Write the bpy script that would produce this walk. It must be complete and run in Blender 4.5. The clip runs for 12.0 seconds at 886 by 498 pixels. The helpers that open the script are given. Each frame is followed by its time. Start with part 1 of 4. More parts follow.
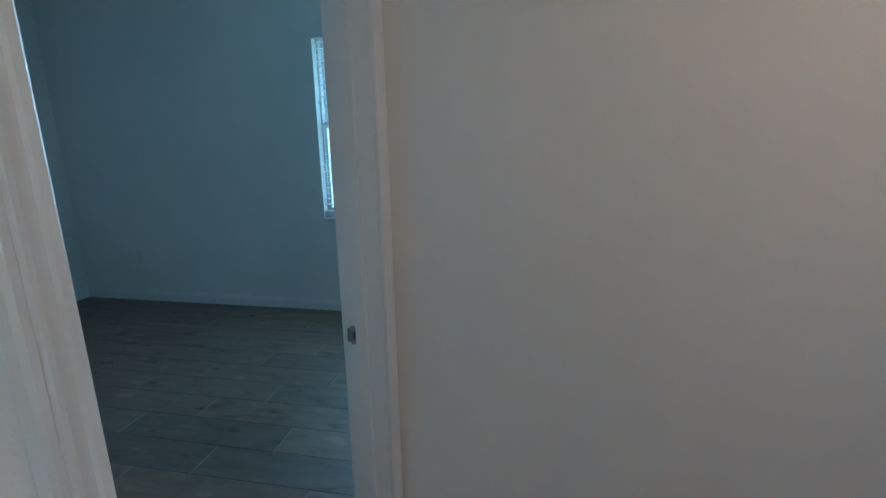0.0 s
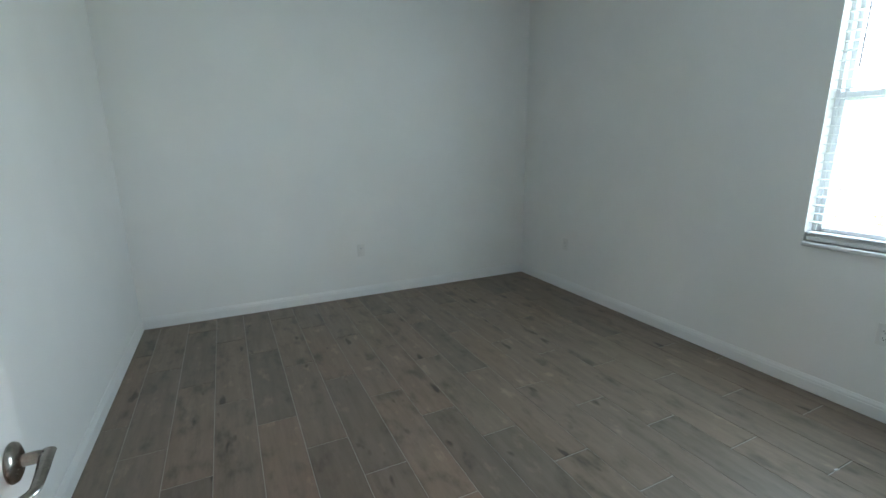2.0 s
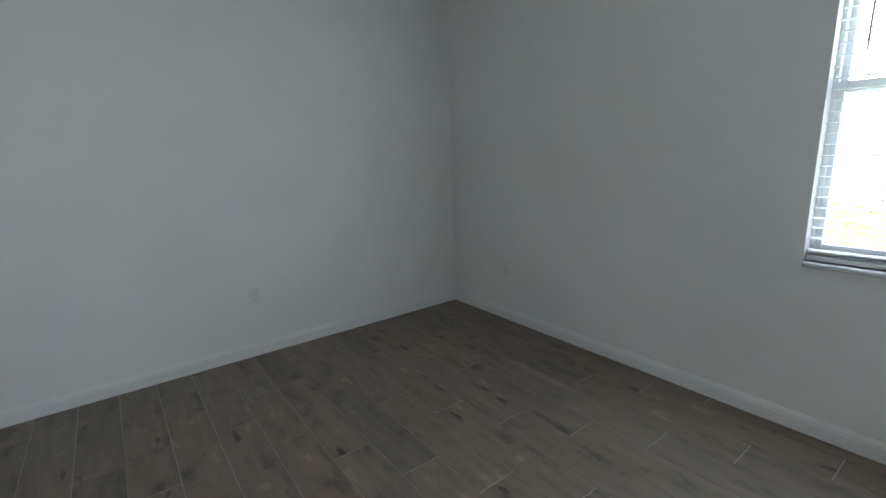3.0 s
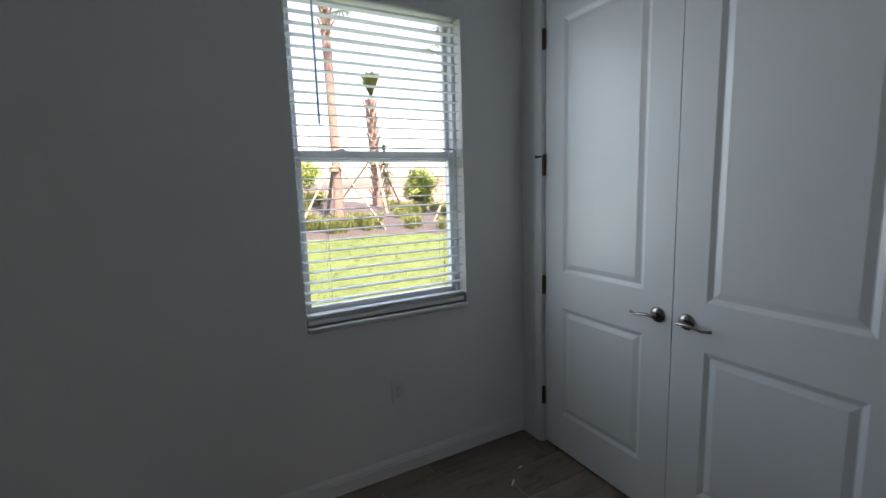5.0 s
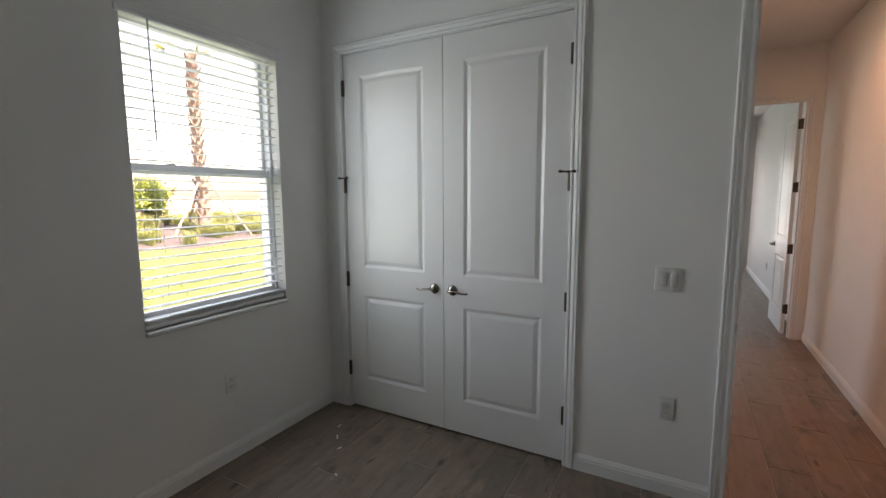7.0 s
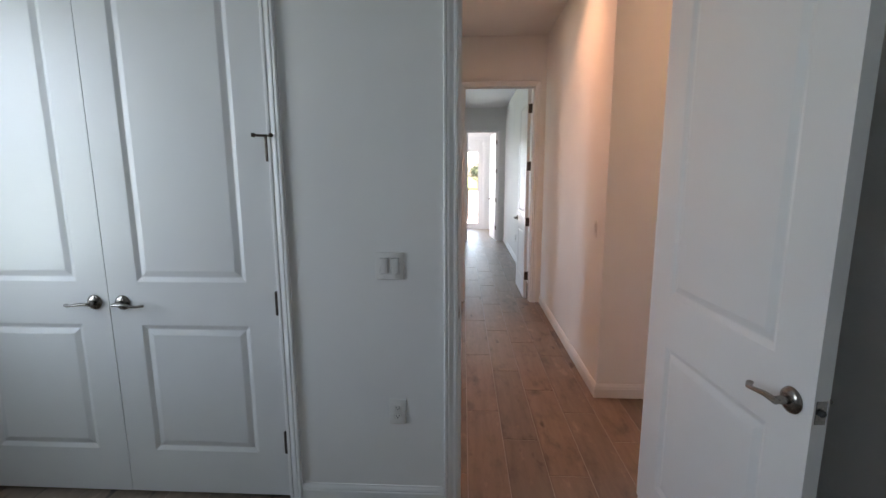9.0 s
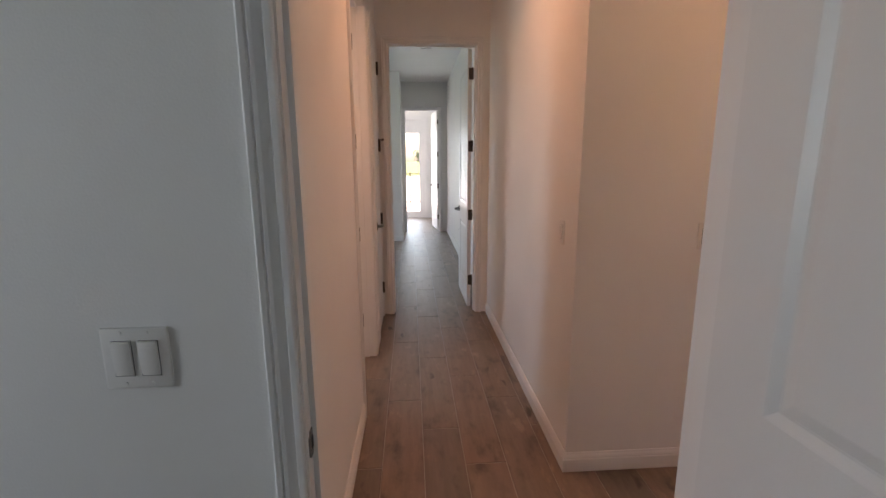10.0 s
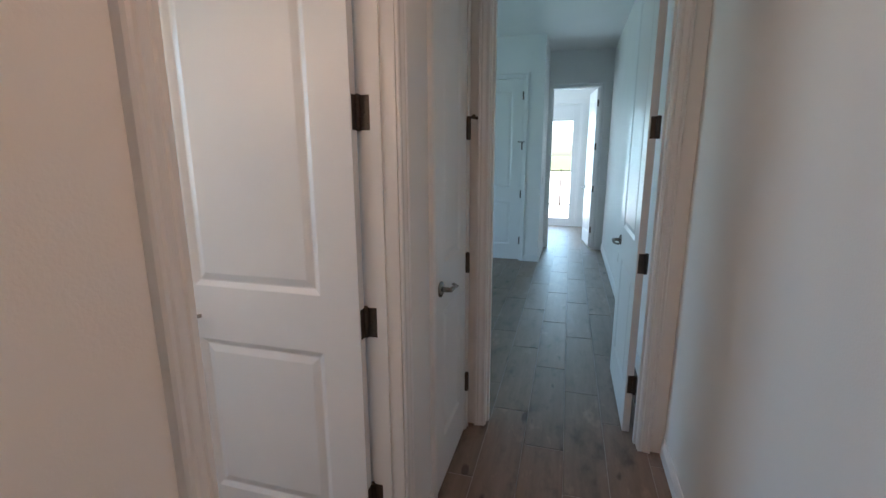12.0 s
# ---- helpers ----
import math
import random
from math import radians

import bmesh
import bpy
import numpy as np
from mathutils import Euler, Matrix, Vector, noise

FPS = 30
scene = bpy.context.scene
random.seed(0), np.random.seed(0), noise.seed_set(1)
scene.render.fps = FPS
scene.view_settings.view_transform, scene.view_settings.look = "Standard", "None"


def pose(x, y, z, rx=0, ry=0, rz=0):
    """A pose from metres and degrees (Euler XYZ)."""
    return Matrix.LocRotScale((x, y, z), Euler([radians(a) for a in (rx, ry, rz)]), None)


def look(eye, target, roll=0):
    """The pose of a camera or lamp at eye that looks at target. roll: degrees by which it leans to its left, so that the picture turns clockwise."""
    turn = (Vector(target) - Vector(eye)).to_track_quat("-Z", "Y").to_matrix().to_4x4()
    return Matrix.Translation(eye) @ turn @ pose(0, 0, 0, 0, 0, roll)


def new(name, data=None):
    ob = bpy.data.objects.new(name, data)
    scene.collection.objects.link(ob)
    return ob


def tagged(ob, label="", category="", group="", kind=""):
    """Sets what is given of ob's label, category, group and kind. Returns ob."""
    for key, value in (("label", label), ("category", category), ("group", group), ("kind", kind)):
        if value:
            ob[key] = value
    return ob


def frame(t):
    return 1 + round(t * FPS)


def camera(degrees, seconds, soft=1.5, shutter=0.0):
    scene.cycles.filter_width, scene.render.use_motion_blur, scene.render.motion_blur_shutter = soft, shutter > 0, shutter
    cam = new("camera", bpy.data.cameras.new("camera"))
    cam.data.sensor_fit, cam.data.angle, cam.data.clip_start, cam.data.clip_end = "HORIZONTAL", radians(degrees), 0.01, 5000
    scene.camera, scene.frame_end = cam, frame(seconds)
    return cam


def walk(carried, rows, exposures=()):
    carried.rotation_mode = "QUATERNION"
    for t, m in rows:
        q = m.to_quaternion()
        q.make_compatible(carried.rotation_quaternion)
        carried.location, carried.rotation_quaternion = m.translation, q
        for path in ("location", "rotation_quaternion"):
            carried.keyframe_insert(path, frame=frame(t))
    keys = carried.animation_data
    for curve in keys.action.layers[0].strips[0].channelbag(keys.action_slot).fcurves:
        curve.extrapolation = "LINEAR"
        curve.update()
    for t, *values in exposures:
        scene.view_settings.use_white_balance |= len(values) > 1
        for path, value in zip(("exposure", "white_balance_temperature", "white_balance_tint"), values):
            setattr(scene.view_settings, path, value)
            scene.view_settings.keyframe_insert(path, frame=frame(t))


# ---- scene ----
cam = camera(89.8, 12.0)
PATH = [
    (0, (1.93, -1.632, 1.433), (1.549, 0.282, 0.997), -1.0),
    (0.5, (1.86, -1.416, 1.454), (0.815, 0.228, 1.003), -1.4),
    (1, (1.792, -1.235, 1.426), (0.261, -0.029, 0.978), -1.3),
    (1.5, (1.739, -1.077, 1.424), (-0.001, -0.205, 0.964), -0.7),
    (2, (1.503, -0.94, 1.426), (-0.254, -0.102, 0.97), -0.6),
    (2.5, (1.146, -0.828, 1.442), (-0.56, 0.12, 1.004), -1.0),
    (2.7, (0.99, -0.739, 1.437), (-0.676, 0.279, 1.002), -1.4),
    (4.3, (0.052, -0.166, 1.492), (-0.213, 1.788, 1.162), -2.7),
    (4.5, (-0.025, -0.129, 1.476), (0.068, 1.847, 1.186), -2.4),
    (5, (-0.248, -0.039, 1.499), (0.702, 1.699, 1.22), -1.8),
    (5.5, (-0.434, -0.108, 1.481), (0.858, 1.399, 1.238), -1.0),
    (6, (-0.621, -0.211, 1.509), (0.861, 1.111, 1.274), -0.7),
    (6.5, (-0.909, -0.221, 1.522), (0.736, 0.892, 1.289), -0.5),
    (6.7, (-0.993, -0.237, 1.519), (0.696, 0.808, 1.286), -0.4),
    (8.3, (-0.93, -0.264, 1.501), (0.999, 0.185, 1.219), 0.0),
    (8.5, (-0.805, -0.327, 1.492), (1.144, 0.012, 1.199), -0.0),
    (9, (-0.407, -0.504, 1.476), (1.565, -0.405, 1.154), -0.2),
    (9.5, (0.1, -0.577, 1.487), (2.066, -0.656, 1.13), -0.5),
    (10, (0.612, -0.692, 1.455), (2.57, -0.821, 1.066), -0.3),
    (10.5, (1.125, -0.777, 1.462), (3.081, -0.877, 1.053), -0.3),
    (11, (1.635, -0.839, 1.464), (3.593, -0.832, 1.054), -0.4),
    (11.5, (2.104, -0.92, 1.47), (4.054, -0.755, 1.06), -0.2),
    (12, (2.562, -0.878, 1.467), (4.443, -0.34, 1.055), -0.2),
]
EXPO = [(0.0, 2.75, 5100, 0), (0.5, 3.55, 5350, 4), (1.0, 4.2, 5800, 7), (1.5, 4.2, 6600, 14), (2.0, 4.2, 7800, 24), (2.5, 3.95, 7900, 28),
        (2.7, 3.9, 7900, 29), (4.3, 3.0, 8000, 33), (4.6, 2.75, 8000, 33), (5.0, 2.3, 8000, 36), (5.5, 2.35, 8200, 36), (6.0, 2.4, 8800, 38), (6.3, 2.65, 9200, 40), (6.7, 2.85, 9300, 40), (8.3, 2.95, 8300, 36), (9.0, 3.25, 8000, 35),
        (9.5, 3.05, 8200, 37), (10.0, 2.95, 8600, 38), (10.5, 3.0, 9400, 33), (11.0, 2.85, 7800, 26), (11.5, 2.9, 6300, 17), (12.0, 2.8, 6200, 15)]
walk(cam, [(t, look(eye, target, roll)) for t, eye, target, roll in PATH], EXPO)

# ---- world, sun and lamps ----
SUN_EL, SUN_AZ = 60.0, 177.0
world = bpy.data.worlds.new("sky")
scene.world = world
world.use_nodes = True
wn = world.node_tree.nodes
sky = wn.new("ShaderNodeTexSky")
sky.sky_type, sky.sun_disc = "NISHITA", False
sky.sun_elevation, sky.sun_rotation = radians(SUN_EL), radians(SUN_AZ)
sky.dust_density = 2.5
wn["Background"].inputs["Strength"].default_value = 0.15
world.node_tree.links.new(sky.outputs["Color"], wn["Background"].inputs["Color"])

sun_data = bpy.data.lights.new("sun", "SUN")
sun_data.energy, sun_data.angle, sun_data.color = 5.0, radians(0.5), (1.0, 0.95, 0.88)
sun = new("sun", sun_data)
to_sun = Vector((math.sin(radians(SUN_AZ)) * math.cos(radians(SUN_EL)),
                 math.cos(radians(SUN_AZ)) * math.cos(radians(SUN_EL)), math.sin(radians(SUN_EL))))
sun.matrix_world = look(tuple(to_sun * 30), (0, 0, 0))

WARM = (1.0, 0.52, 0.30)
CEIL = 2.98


def unseen_can_lamp(x, y, watts):
    data = bpy.data.lights.new("unseen_can_lamp", "AREA")
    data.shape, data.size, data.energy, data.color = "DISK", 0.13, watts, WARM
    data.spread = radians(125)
    new("unseen_can_lamp", data).matrix_world = look((x, y, CEIL - 0.012), (x, y, 0))


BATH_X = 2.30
# recessed lights added out of view to warm the hall and nook
UNSEEN_CANS = [(2.95, -0.92, 0.62), (1.95, -2.1, 0.23), (3.0, -4.3, 0.55)]
for cx, cy, watts in UNSEEN_CANS:
    unseen_can_lamp(cx, cy, watts)

# unseen vanity lights, added to warm the bathroom door and hall wall
UNSEEN_VANITY = [(BATH_X + 0.13, 0.55 + 0.2 * k, 2.0) for k in range(3)]
for at in UNSEEN_VANITY:
    data = bpy.data.lights.new("added_vanity_lamp", "POINT")
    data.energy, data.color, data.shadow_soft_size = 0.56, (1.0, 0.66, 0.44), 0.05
    new("added_vanity_lamp", data).matrix_world = Matrix.Translation(at)


def window_fill_lamp(at, target, width, height, watts, spread=180, colour=(0.49, 0.82, 1.0)):
    """An area lamp added in a window's opening, standing in for skylight."""
    data = bpy.data.lights.new("window_fill_lamp", "AREA")
    data.shape, data.size, data.size_y, data.energy, data.color = "RECTANGLE", width, height, watts, colour
    data.spread = radians(spread)
    new("window_fill_lamp", data).matrix_world = look(at, target)


# added before the blind to brighten the room
window_fill_lamp((0.573, 2.003, 1.62), (0.50, 0.0, 1.62), 0.82, 1.40, 1.8, 170)
# added behind the blind to brighten its slats
window_fill_lamp((0.573, 2.18, 1.60), (0.573, 0.0, 1.60), 0.80, 1.36, 0.95)
window_fill_lamp((3.40, 2.19, 1.65), (3.40, 0.0, 1.3), 0.74, 1.2, 1.5, 150)
window_fill_lamp((6.75, 3.19, 1.4), (6.75, 0.0, 1.4), 2.2, 1.9, 3.6, 180, (0.42, 0.78, 1.0))
window_fill_lamp((12.19, -0.565, 1.25), (9.0, -0.565, 1.25), 0.62, 2.0, 5.0)
# in the unseen north window added to brighten the far room
window_fill_lamp((11.1, 1.99, 1.6), (11.1, 0.0, 1.2), 1.2, 1.3, 7.0, 170, (0.72, 0.88, 1.0))


# ---- materials ----
def material(name, colour, rough=0.5, metal=0.0, spec=0.5):
    mat = bpy.data.materials.new(name)
    mat.use_nodes = True
    bsdf = mat.node_tree.nodes["Principled BSDF"]
    bsdf.inputs["Base Color"].default_value = (*colour, 1)
    bsdf.inputs["Roughness"].default_value = rough
    bsdf.inputs["Metallic"].default_value = metal
    bsdf.inputs["Specular IOR Level"].default_value = spec
    return mat


class Nodes:
    """Short ways to add nodes to a material."""

    def __init__(self, mat):
        self.tree = mat.node_tree
        self.bsdf = self.tree.nodes["Principled BSDF"]

    def add(self, kind, **values):
        node = self.tree.nodes.new(kind)
        for key, value in values.items():
            node.inputs[key.replace("_", " ")].default_value = value
        return node

    def link(self, a, b):
        self.tree.links.new(a, b)

    def coords(self, scale=(1, 1, 1), offset=None):
        tc = self.add("ShaderNodeTexCoord")
        mp = self.add("ShaderNodeMapping", Scale=scale)
        self.link(tc.outputs["Object"], mp.inputs["Vector"])
        if offset is not None:
            self.link(offset, mp.inputs["Location"])
        return mp.outputs["Vector"]

    def noise(self, vector, scale, detail=3.0, rough=0.55):
        node = self.add("ShaderNodeTexNoise", Scale=scale, Detail=detail, Roughness=rough)
        self.link(vector, node.inputs["Vector"])
        return node.outputs["Fac"]

    def ramp(self, fac, stops):
        node = self.add("ShaderNodeValToRGB")
        ramp = node.color_ramp
        while len(ramp.elements) < len(stops):
            ramp.elements.new(0.5)
        for element, (at, colour) in zip(ramp.elements, stops):
            element.position, element.color = at, (*colour, 1)
        self.link(fac, node.inputs["Fac"])
        return node.outputs["Color"]

    def mix(self, kind, fac, a, b):
        node = self.tree.nodes.new("ShaderNodeMix")
        node.data_type, node.blend_type = "RGBA", kind
        for socket, value in ((node.inputs[0], fac), (node.inputs[6], a), (node.inputs[7], b)):
            if hasattr(value, "is_linked"):
                self.link(value, socket)
            else:
                socket.default_value = value
        return node.outputs[2]

    def bump(self, height, strength, distance):
        node = self.add("ShaderNodeBump", Strength=strength, Distance=distance)
        self.link(height, node.inputs["Height"])
        self.link(node.outputs["Normal"], self.bsdf.inputs["Normal"])

    def colour(self, socket):
        self.link(socket, self.bsdf.inputs["Base Color"])

    def roughness(self, fac, low, high):
        node = self.add("ShaderNodeMapRange", To_Min=low, To_Max=high)
        self.link(fac, node.inputs["Value"])
        self.link(node.outputs["Result"], self.bsdf.inputs["Roughness"])


def painted(name, colour, rough, grain, height, spec=0.4):
    """Rolled paint: fine stipple and a faint uneven tone."""
    mat = material(name, colour, rough, spec=spec)
    n = Nodes(mat)
    v = n.coords()
    broad = n.noise(v, 1.3, 4)
    dark = tuple(c * 0.95 for c in colour)
    n.colour(n.ramp(broad, [(0.35, dark), (0.65, colour)]))
    fine = n.noise(v, grain, 2)
    n.bump(fine, 0.35, height)
    n.roughness(broad, rough - 0.05, rough + 0.05)
    return mat


M_WALL = painted("wall paint", (0.83, 0.825, 0.81), 0.62, 190, 0.0012)
M_CEIL = painted("ceiling paint", (0.80, 0.80, 0.79), 0.75, 90, 0.003)
M_TRIM = painted("trim paint", (0.80, 0.80, 0.795), 0.38, 160, 0.0004)
M_DOOR = painted("door paint", (0.78, 0.78, 0.775), 0.33, 240, 0.0005, 0.5)
M_PLASTIC = painted("switch plastic", (0.76, 0.75, 0.73), 0.35, 300, 0.0001)
M_BLIND = painted("blind slats", (0.80, 0.80, 0.79), 0.45, 200, 0.0002)
M_VINYL = painted("window vinyl", (0.80, 0.81, 0.82), 0.4, 220, 0.0002)
M_SILL = painted("sill marble", (0.74, 0.74, 0.74), 0.25, 30, 0.0003, 0.5)
M_STUCCO = painted("stucco", (0.62, 0.58, 0.52), 0.8, 60, 0.004)
M_DARK = material("dark slot", (0.02, 0.02, 0.02), 0.6)
M_WAND = material("wand plastic", (0.30, 0.31, 0.34), 0.3)


def metal(name, colour, rough):
    mat = material(name, colour, rough, 1.0)
    n = Nodes(mat)
    f = n.noise(n.coords(), 120, 3)
    n.colour(n.ramp(f, [(0.3, tuple(c * 0.75 for c in colour)), (0.7, colour)]))
    n.roughness(f, rough - 0.06, rough + 0.08)
    return mat


M_NICKEL = metal("satin nickel", (0.33, 0.30, 0.275), 0.24)
M_HINGE = metal("aged nickel hinge", (0.12, 0.096, 0.08), 0.48)

M_GLASS = bpy.data.materials.new("window glass")
M_GLASS.use_nodes = True
gt = M_GLASS.node_tree
gt.nodes.clear()
g_out = gt.nodes.new("ShaderNodeOutputMaterial")
g_mix = gt.nodes.new("ShaderNodeMixShader")
g_clear = gt.nodes.new("ShaderNodeBsdfTransparent")
g_clear.inputs["Color"].default_value = (0.93, 0.96, 0.95, 1)
g_gloss = gt.nodes.new("ShaderNodeBsdfGlossy")
g_gloss.inputs["Roughness"].default_value = 0.02
g_fres = gt.nodes.new("ShaderNodeLayerWeight")
g_fres.inputs["Blend"].default_value = 0.1
gt.links.new(g_fres.outputs["Facing"], g_mix.inputs["Fac"])
gt.links.new(g_clear.outputs["BSDF"], g_mix.inputs[1])
gt.links.new(g_gloss.outputs["BSDF"], g_mix.inputs[2])
gt.links.new(g_mix.outputs["Shader"], g_out.inputs["Surface"])

# wood-look porcelain planks
M_PLANK = material("wood-look tile", (0.16, 0.13, 0.11), 0.4)
n = Nodes(M_PLANK)
info = n.add("ShaderNodeObjectInfo")
shift = n.add("ShaderNodeVectorMath")
shift.operation = "SCALE"
shift.inputs[0].default_value = (37.0, 91.0, 13.0)
island = n.add("ShaderNodeNewGeometry")
total = n.add("ShaderNodeMath")
total.operation = "ADD"
n.link(info.outputs["Random"], total.inputs[0])
n.link(island.outputs["Random Per Island"], total.inputs[1])
piece = n.add("ShaderNodeMath")
piece.operation = "FRACT"
n.link(total.outputs["Value"], piece.inputs[0])
n.link(piece.outputs["Value"], shift.inputs["Scale"])
v_grain = n.coords((0.8, 7.0, 1.0), shift.outputs["Vector"])
v_blot = n.coords((3.2, 6.5, 1.0), shift.outputs["Vector"])
v_knot = n.coords((5.5, 13.0, 1.0), shift.outputs["Vector"])
grain = n.noise(v_grain, 3.0, 6, 0.65)
blot = n.noise(v_blot, 1.4, 4, 0.6)
base = n.ramp(grain, [(0.25, (0.160, 0.122, 0.098)), (0.5, (0.203, 0.158, 0.130)), (0.75, (0.240, 0.190, 0.158))])
tone = n.ramp(blot, [(0.28, (0.46, 0.46, 0.47)), (0.40, (0.84, 0.83, 0.83)), (0.49, (1.0, 1.0, 1.0)), (0.60, (1.0, 1.0, 1.0)), (0.72, (1.50, 1.48, 1.44))])
mixed = n.mix("MULTIPLY", 1.0, base, tone)
knots = n.noise(v_knot, 1.0, 2, 0.4)
kn = n.ramp(knots, [(0.24, (0.38, 0.36, 0.35)), (0.31, (1, 1, 1))])
mixed = n.mix("MULTIPLY", 1.0, mixed, kn)
pk = n.ramp(piece.outputs["Value"], [(0.0, (0.80, 0.79, 0.78)), (0.35, (1.0, 0.98, 0.96)), (0.7, (1.10, 1.0, 0.94)), (1.0, (1.08, 1.05, 1.0))])
n.colour(n.mix("MULTIPLY", 1.0, mixed, pk))
n.roughness(blot, 0.40, 0.54)
n.bump(grain, 0.25, 0.0008)
M_GROUT = painted("grout", (0.40, 0.38, 0.355), 0.85, 400, 0.0006)

# outdoor materials
M_LAWN = material("lawn ground", (0.08, 0.12, 0.03), 0.9)
n = Nodes(M_LAWN)
v = n.coords()
f1, f2 = n.noise(v, 0.6, 5), n.noise(v, 14, 5)
c1 = n.ramp(f1, [(0.3, (0.052, 0.090, 0.022)), (0.7, (0.076, 0.118, 0.030))])
n.colour(n.mix("MULTIPLY", 0.7, c1, n.ramp(f2, [(0.25, (0.5, 0.5, 0.45)), (0.75, (1.3, 1.3, 1.2))])))
n.bump(f2, 0.6, 0.03)


def mottled(name, dark, light, scale, rough=0.85, height=0.01):
    mat = material(name, light, rough)
    m = Nodes(mat)
    vec = m.coords()
    f = m.noise(vec, scale, 5, 0.65)
    m.colour(m.ramp(f, [(0.3, dark), (0.7, light)]))
    m.bump(f, 0.5, height)
    return mat


M_MULCH = mottled("bark mulch", (0.030, 0.027, 0.028), (0.064, 0.056, 0.057), 18, 0.9, 0.04)
M_DIRT = mottled("far dirt", (0.14, 0.080, 0.064), (0.22, 0.145, 0.118), 0.25)
M_TRUNK = mottled("palm trunk", (0.14, 0.092, 0.075), (0.27, 0.185, 0.155), 9, 0.9, 0.02)
M_BOOT = mottled("palm boots", (0.15, 0.115, 0.095), (0.31, 0.25, 0.21), 14, 0.9, 0.01)
M_STAKE = mottled("stake lumber", (0.16, 0.13, 0.10), (0.26, 0.22, 0.165), 12, 0.8, 0.003)
M_PATIO = mottled("patio concrete", (0.40, 0.38, 0.36), (0.50, 0.48, 0.46), 3, 0.8, 0.004)


def leafy(name, dark, light):
    """Leaves vary leaf by leaf."""
    mat = material(name, light, 0.55)
    m = Nodes(mat)
    geo = m.add("ShaderNodeNewGeometry")
    tint = m.ramp(geo.outputs["Random Per Island"], [(0.0, dark), (1.0, light)])
    m.colour(tint)
    thin = m.add("ShaderNodeBsdfTranslucent")
    m.link(tint, thin.inputs["Color"])
    both = m.add("ShaderNodeMixShader", Fac=0.4)
    m.link(m.bsdf.outputs["BSDF"], both.inputs[1])
    m.link(thin.outputs["BSDF"], both.inputs[2])
    m.link(both.outputs["Shader"], m.tree.nodes["Material Output"].inputs["Surface"])
    return mat


M_FROND = leafy("palm frond", (0.07, 0.10, 0.02), (0.17, 0.20, 0.05))
M_BUSH = leafy("bush leaves", (0.12, 0.18, 0.03), (0.27, 0.35, 0.07))
M_CONIFER = leafy("conifer leaves", (0.03, 0.055, 0.03), (0.07, 0.11, 0.055))
M_BLADE = leafy("ornamental grass", (0.13, 0.165, 0.05), (0.21, 0.245, 0.09))
M_GRASS = leafy("lawn grass", (0.075, 0.118, 0.028), (0.110, 0.155, 0.040))
M_DRY = leafy("reddish shrub", (0.14, 0.07, 0.04), (0.27, 0.16, 0.09))


# ---- mesh helpers ----
def box(bm, x0, x1, y0, y1, z0, z1):
    vs = [bm.verts.new((x, y, z)) for z in (z0, z1) for x, y in ((x0, y0), (x1, y0), (x1, y1), (x0, y1))]
    for ids in ((3, 2, 1, 0), (4, 5, 6, 7), (0, 1, 5, 4), (1, 2, 6, 5), (2, 3, 7, 6), (3, 0, 4, 7)):
        bm.faces.new([vs[i] for i in ids])
    return vs


def soft_box(bm, x0, x1, y0, y1, z0, z1, edge=0.003, steps=2):
    """A box with rounded edges."""
    sub = bmesh.new()
    box(sub, x0, x1, y0, y1, z0, z1)
    bmesh.ops.bevel(sub, geom=sub.edges[:], offset=edge, segments=steps, profile=0.5, affect="EDGES")
    merge(bm, sub)


def merge(bm, sub, m=None):
    if m is not None:
        sub.transform(m)
    me = bpy.data.meshes.new("tmp")
    sub.to_mesh(me)
    sub.free()
    bm.from_mesh(me)
    bpy.data.meshes.remove(me)


def mesh_of(bm, mat, smooth=False):
    bmesh.ops.recalc_face_normals(bm, faces=bm.faces[:])
    me = bpy.data.meshes.new("mesh")
    bm.to_mesh(me)
    bm.free()
    if smooth:
        me.shade_smooth()
        me.set_sharp_from_angle(angle=radians(40))
    me.materials.append(mat)
    return me


def part(name, bm, mat, parent=None, label="", smooth=False, m=None):
    """Links a bmesh (or a mesh) as one object, under a thing or a part."""
    me = mesh_of(bm, mat, smooth) if isinstance(bm, bmesh.types.BMesh) else bm
    ob = new(name, me)
    if parent is not None:
        ob.parent = parent
    if m is not None:
        ob.matrix_basis = m
    return tagged(ob, label)


def tube(bm, points, radii, sides=12, flat=1.0):
    """A round or flattened rod along points, with closed ends."""
    points = [Vector(p) for p in points]
    rings = []
    side = None
    for i, p in enumerate(points):
        way = (points[min(i + 1, len(points) - 1)] - points[max(i - 1, 0)]).normalized()
        if side is None:
            side = way.orthogonal().normalized() if abs(way.z) > 0.9 else Vector((0, 0, 1)).cross(way).normalized()
        side = (side - way * side.dot(way)).normalized()
        up = way.cross(side)
        r = radii[i] if hasattr(radii, "__len__") else radii
        rings.append([bm.verts.new(p + side * (r * math.cos(a)) + up * (r * flat * math.sin(a)))
                      for a in (2 * math.pi * k / sides for k in range(sides))])
    for a, b in zip(rings, rings[1:]):
        for k in range(sides):
            bm.faces.new((a[k], a[(k + 1) % sides], b[(k + 1) % sides], b[k]))
    bm.faces.new(rings[0][::-1])
    bm.faces.new(rings[-1])


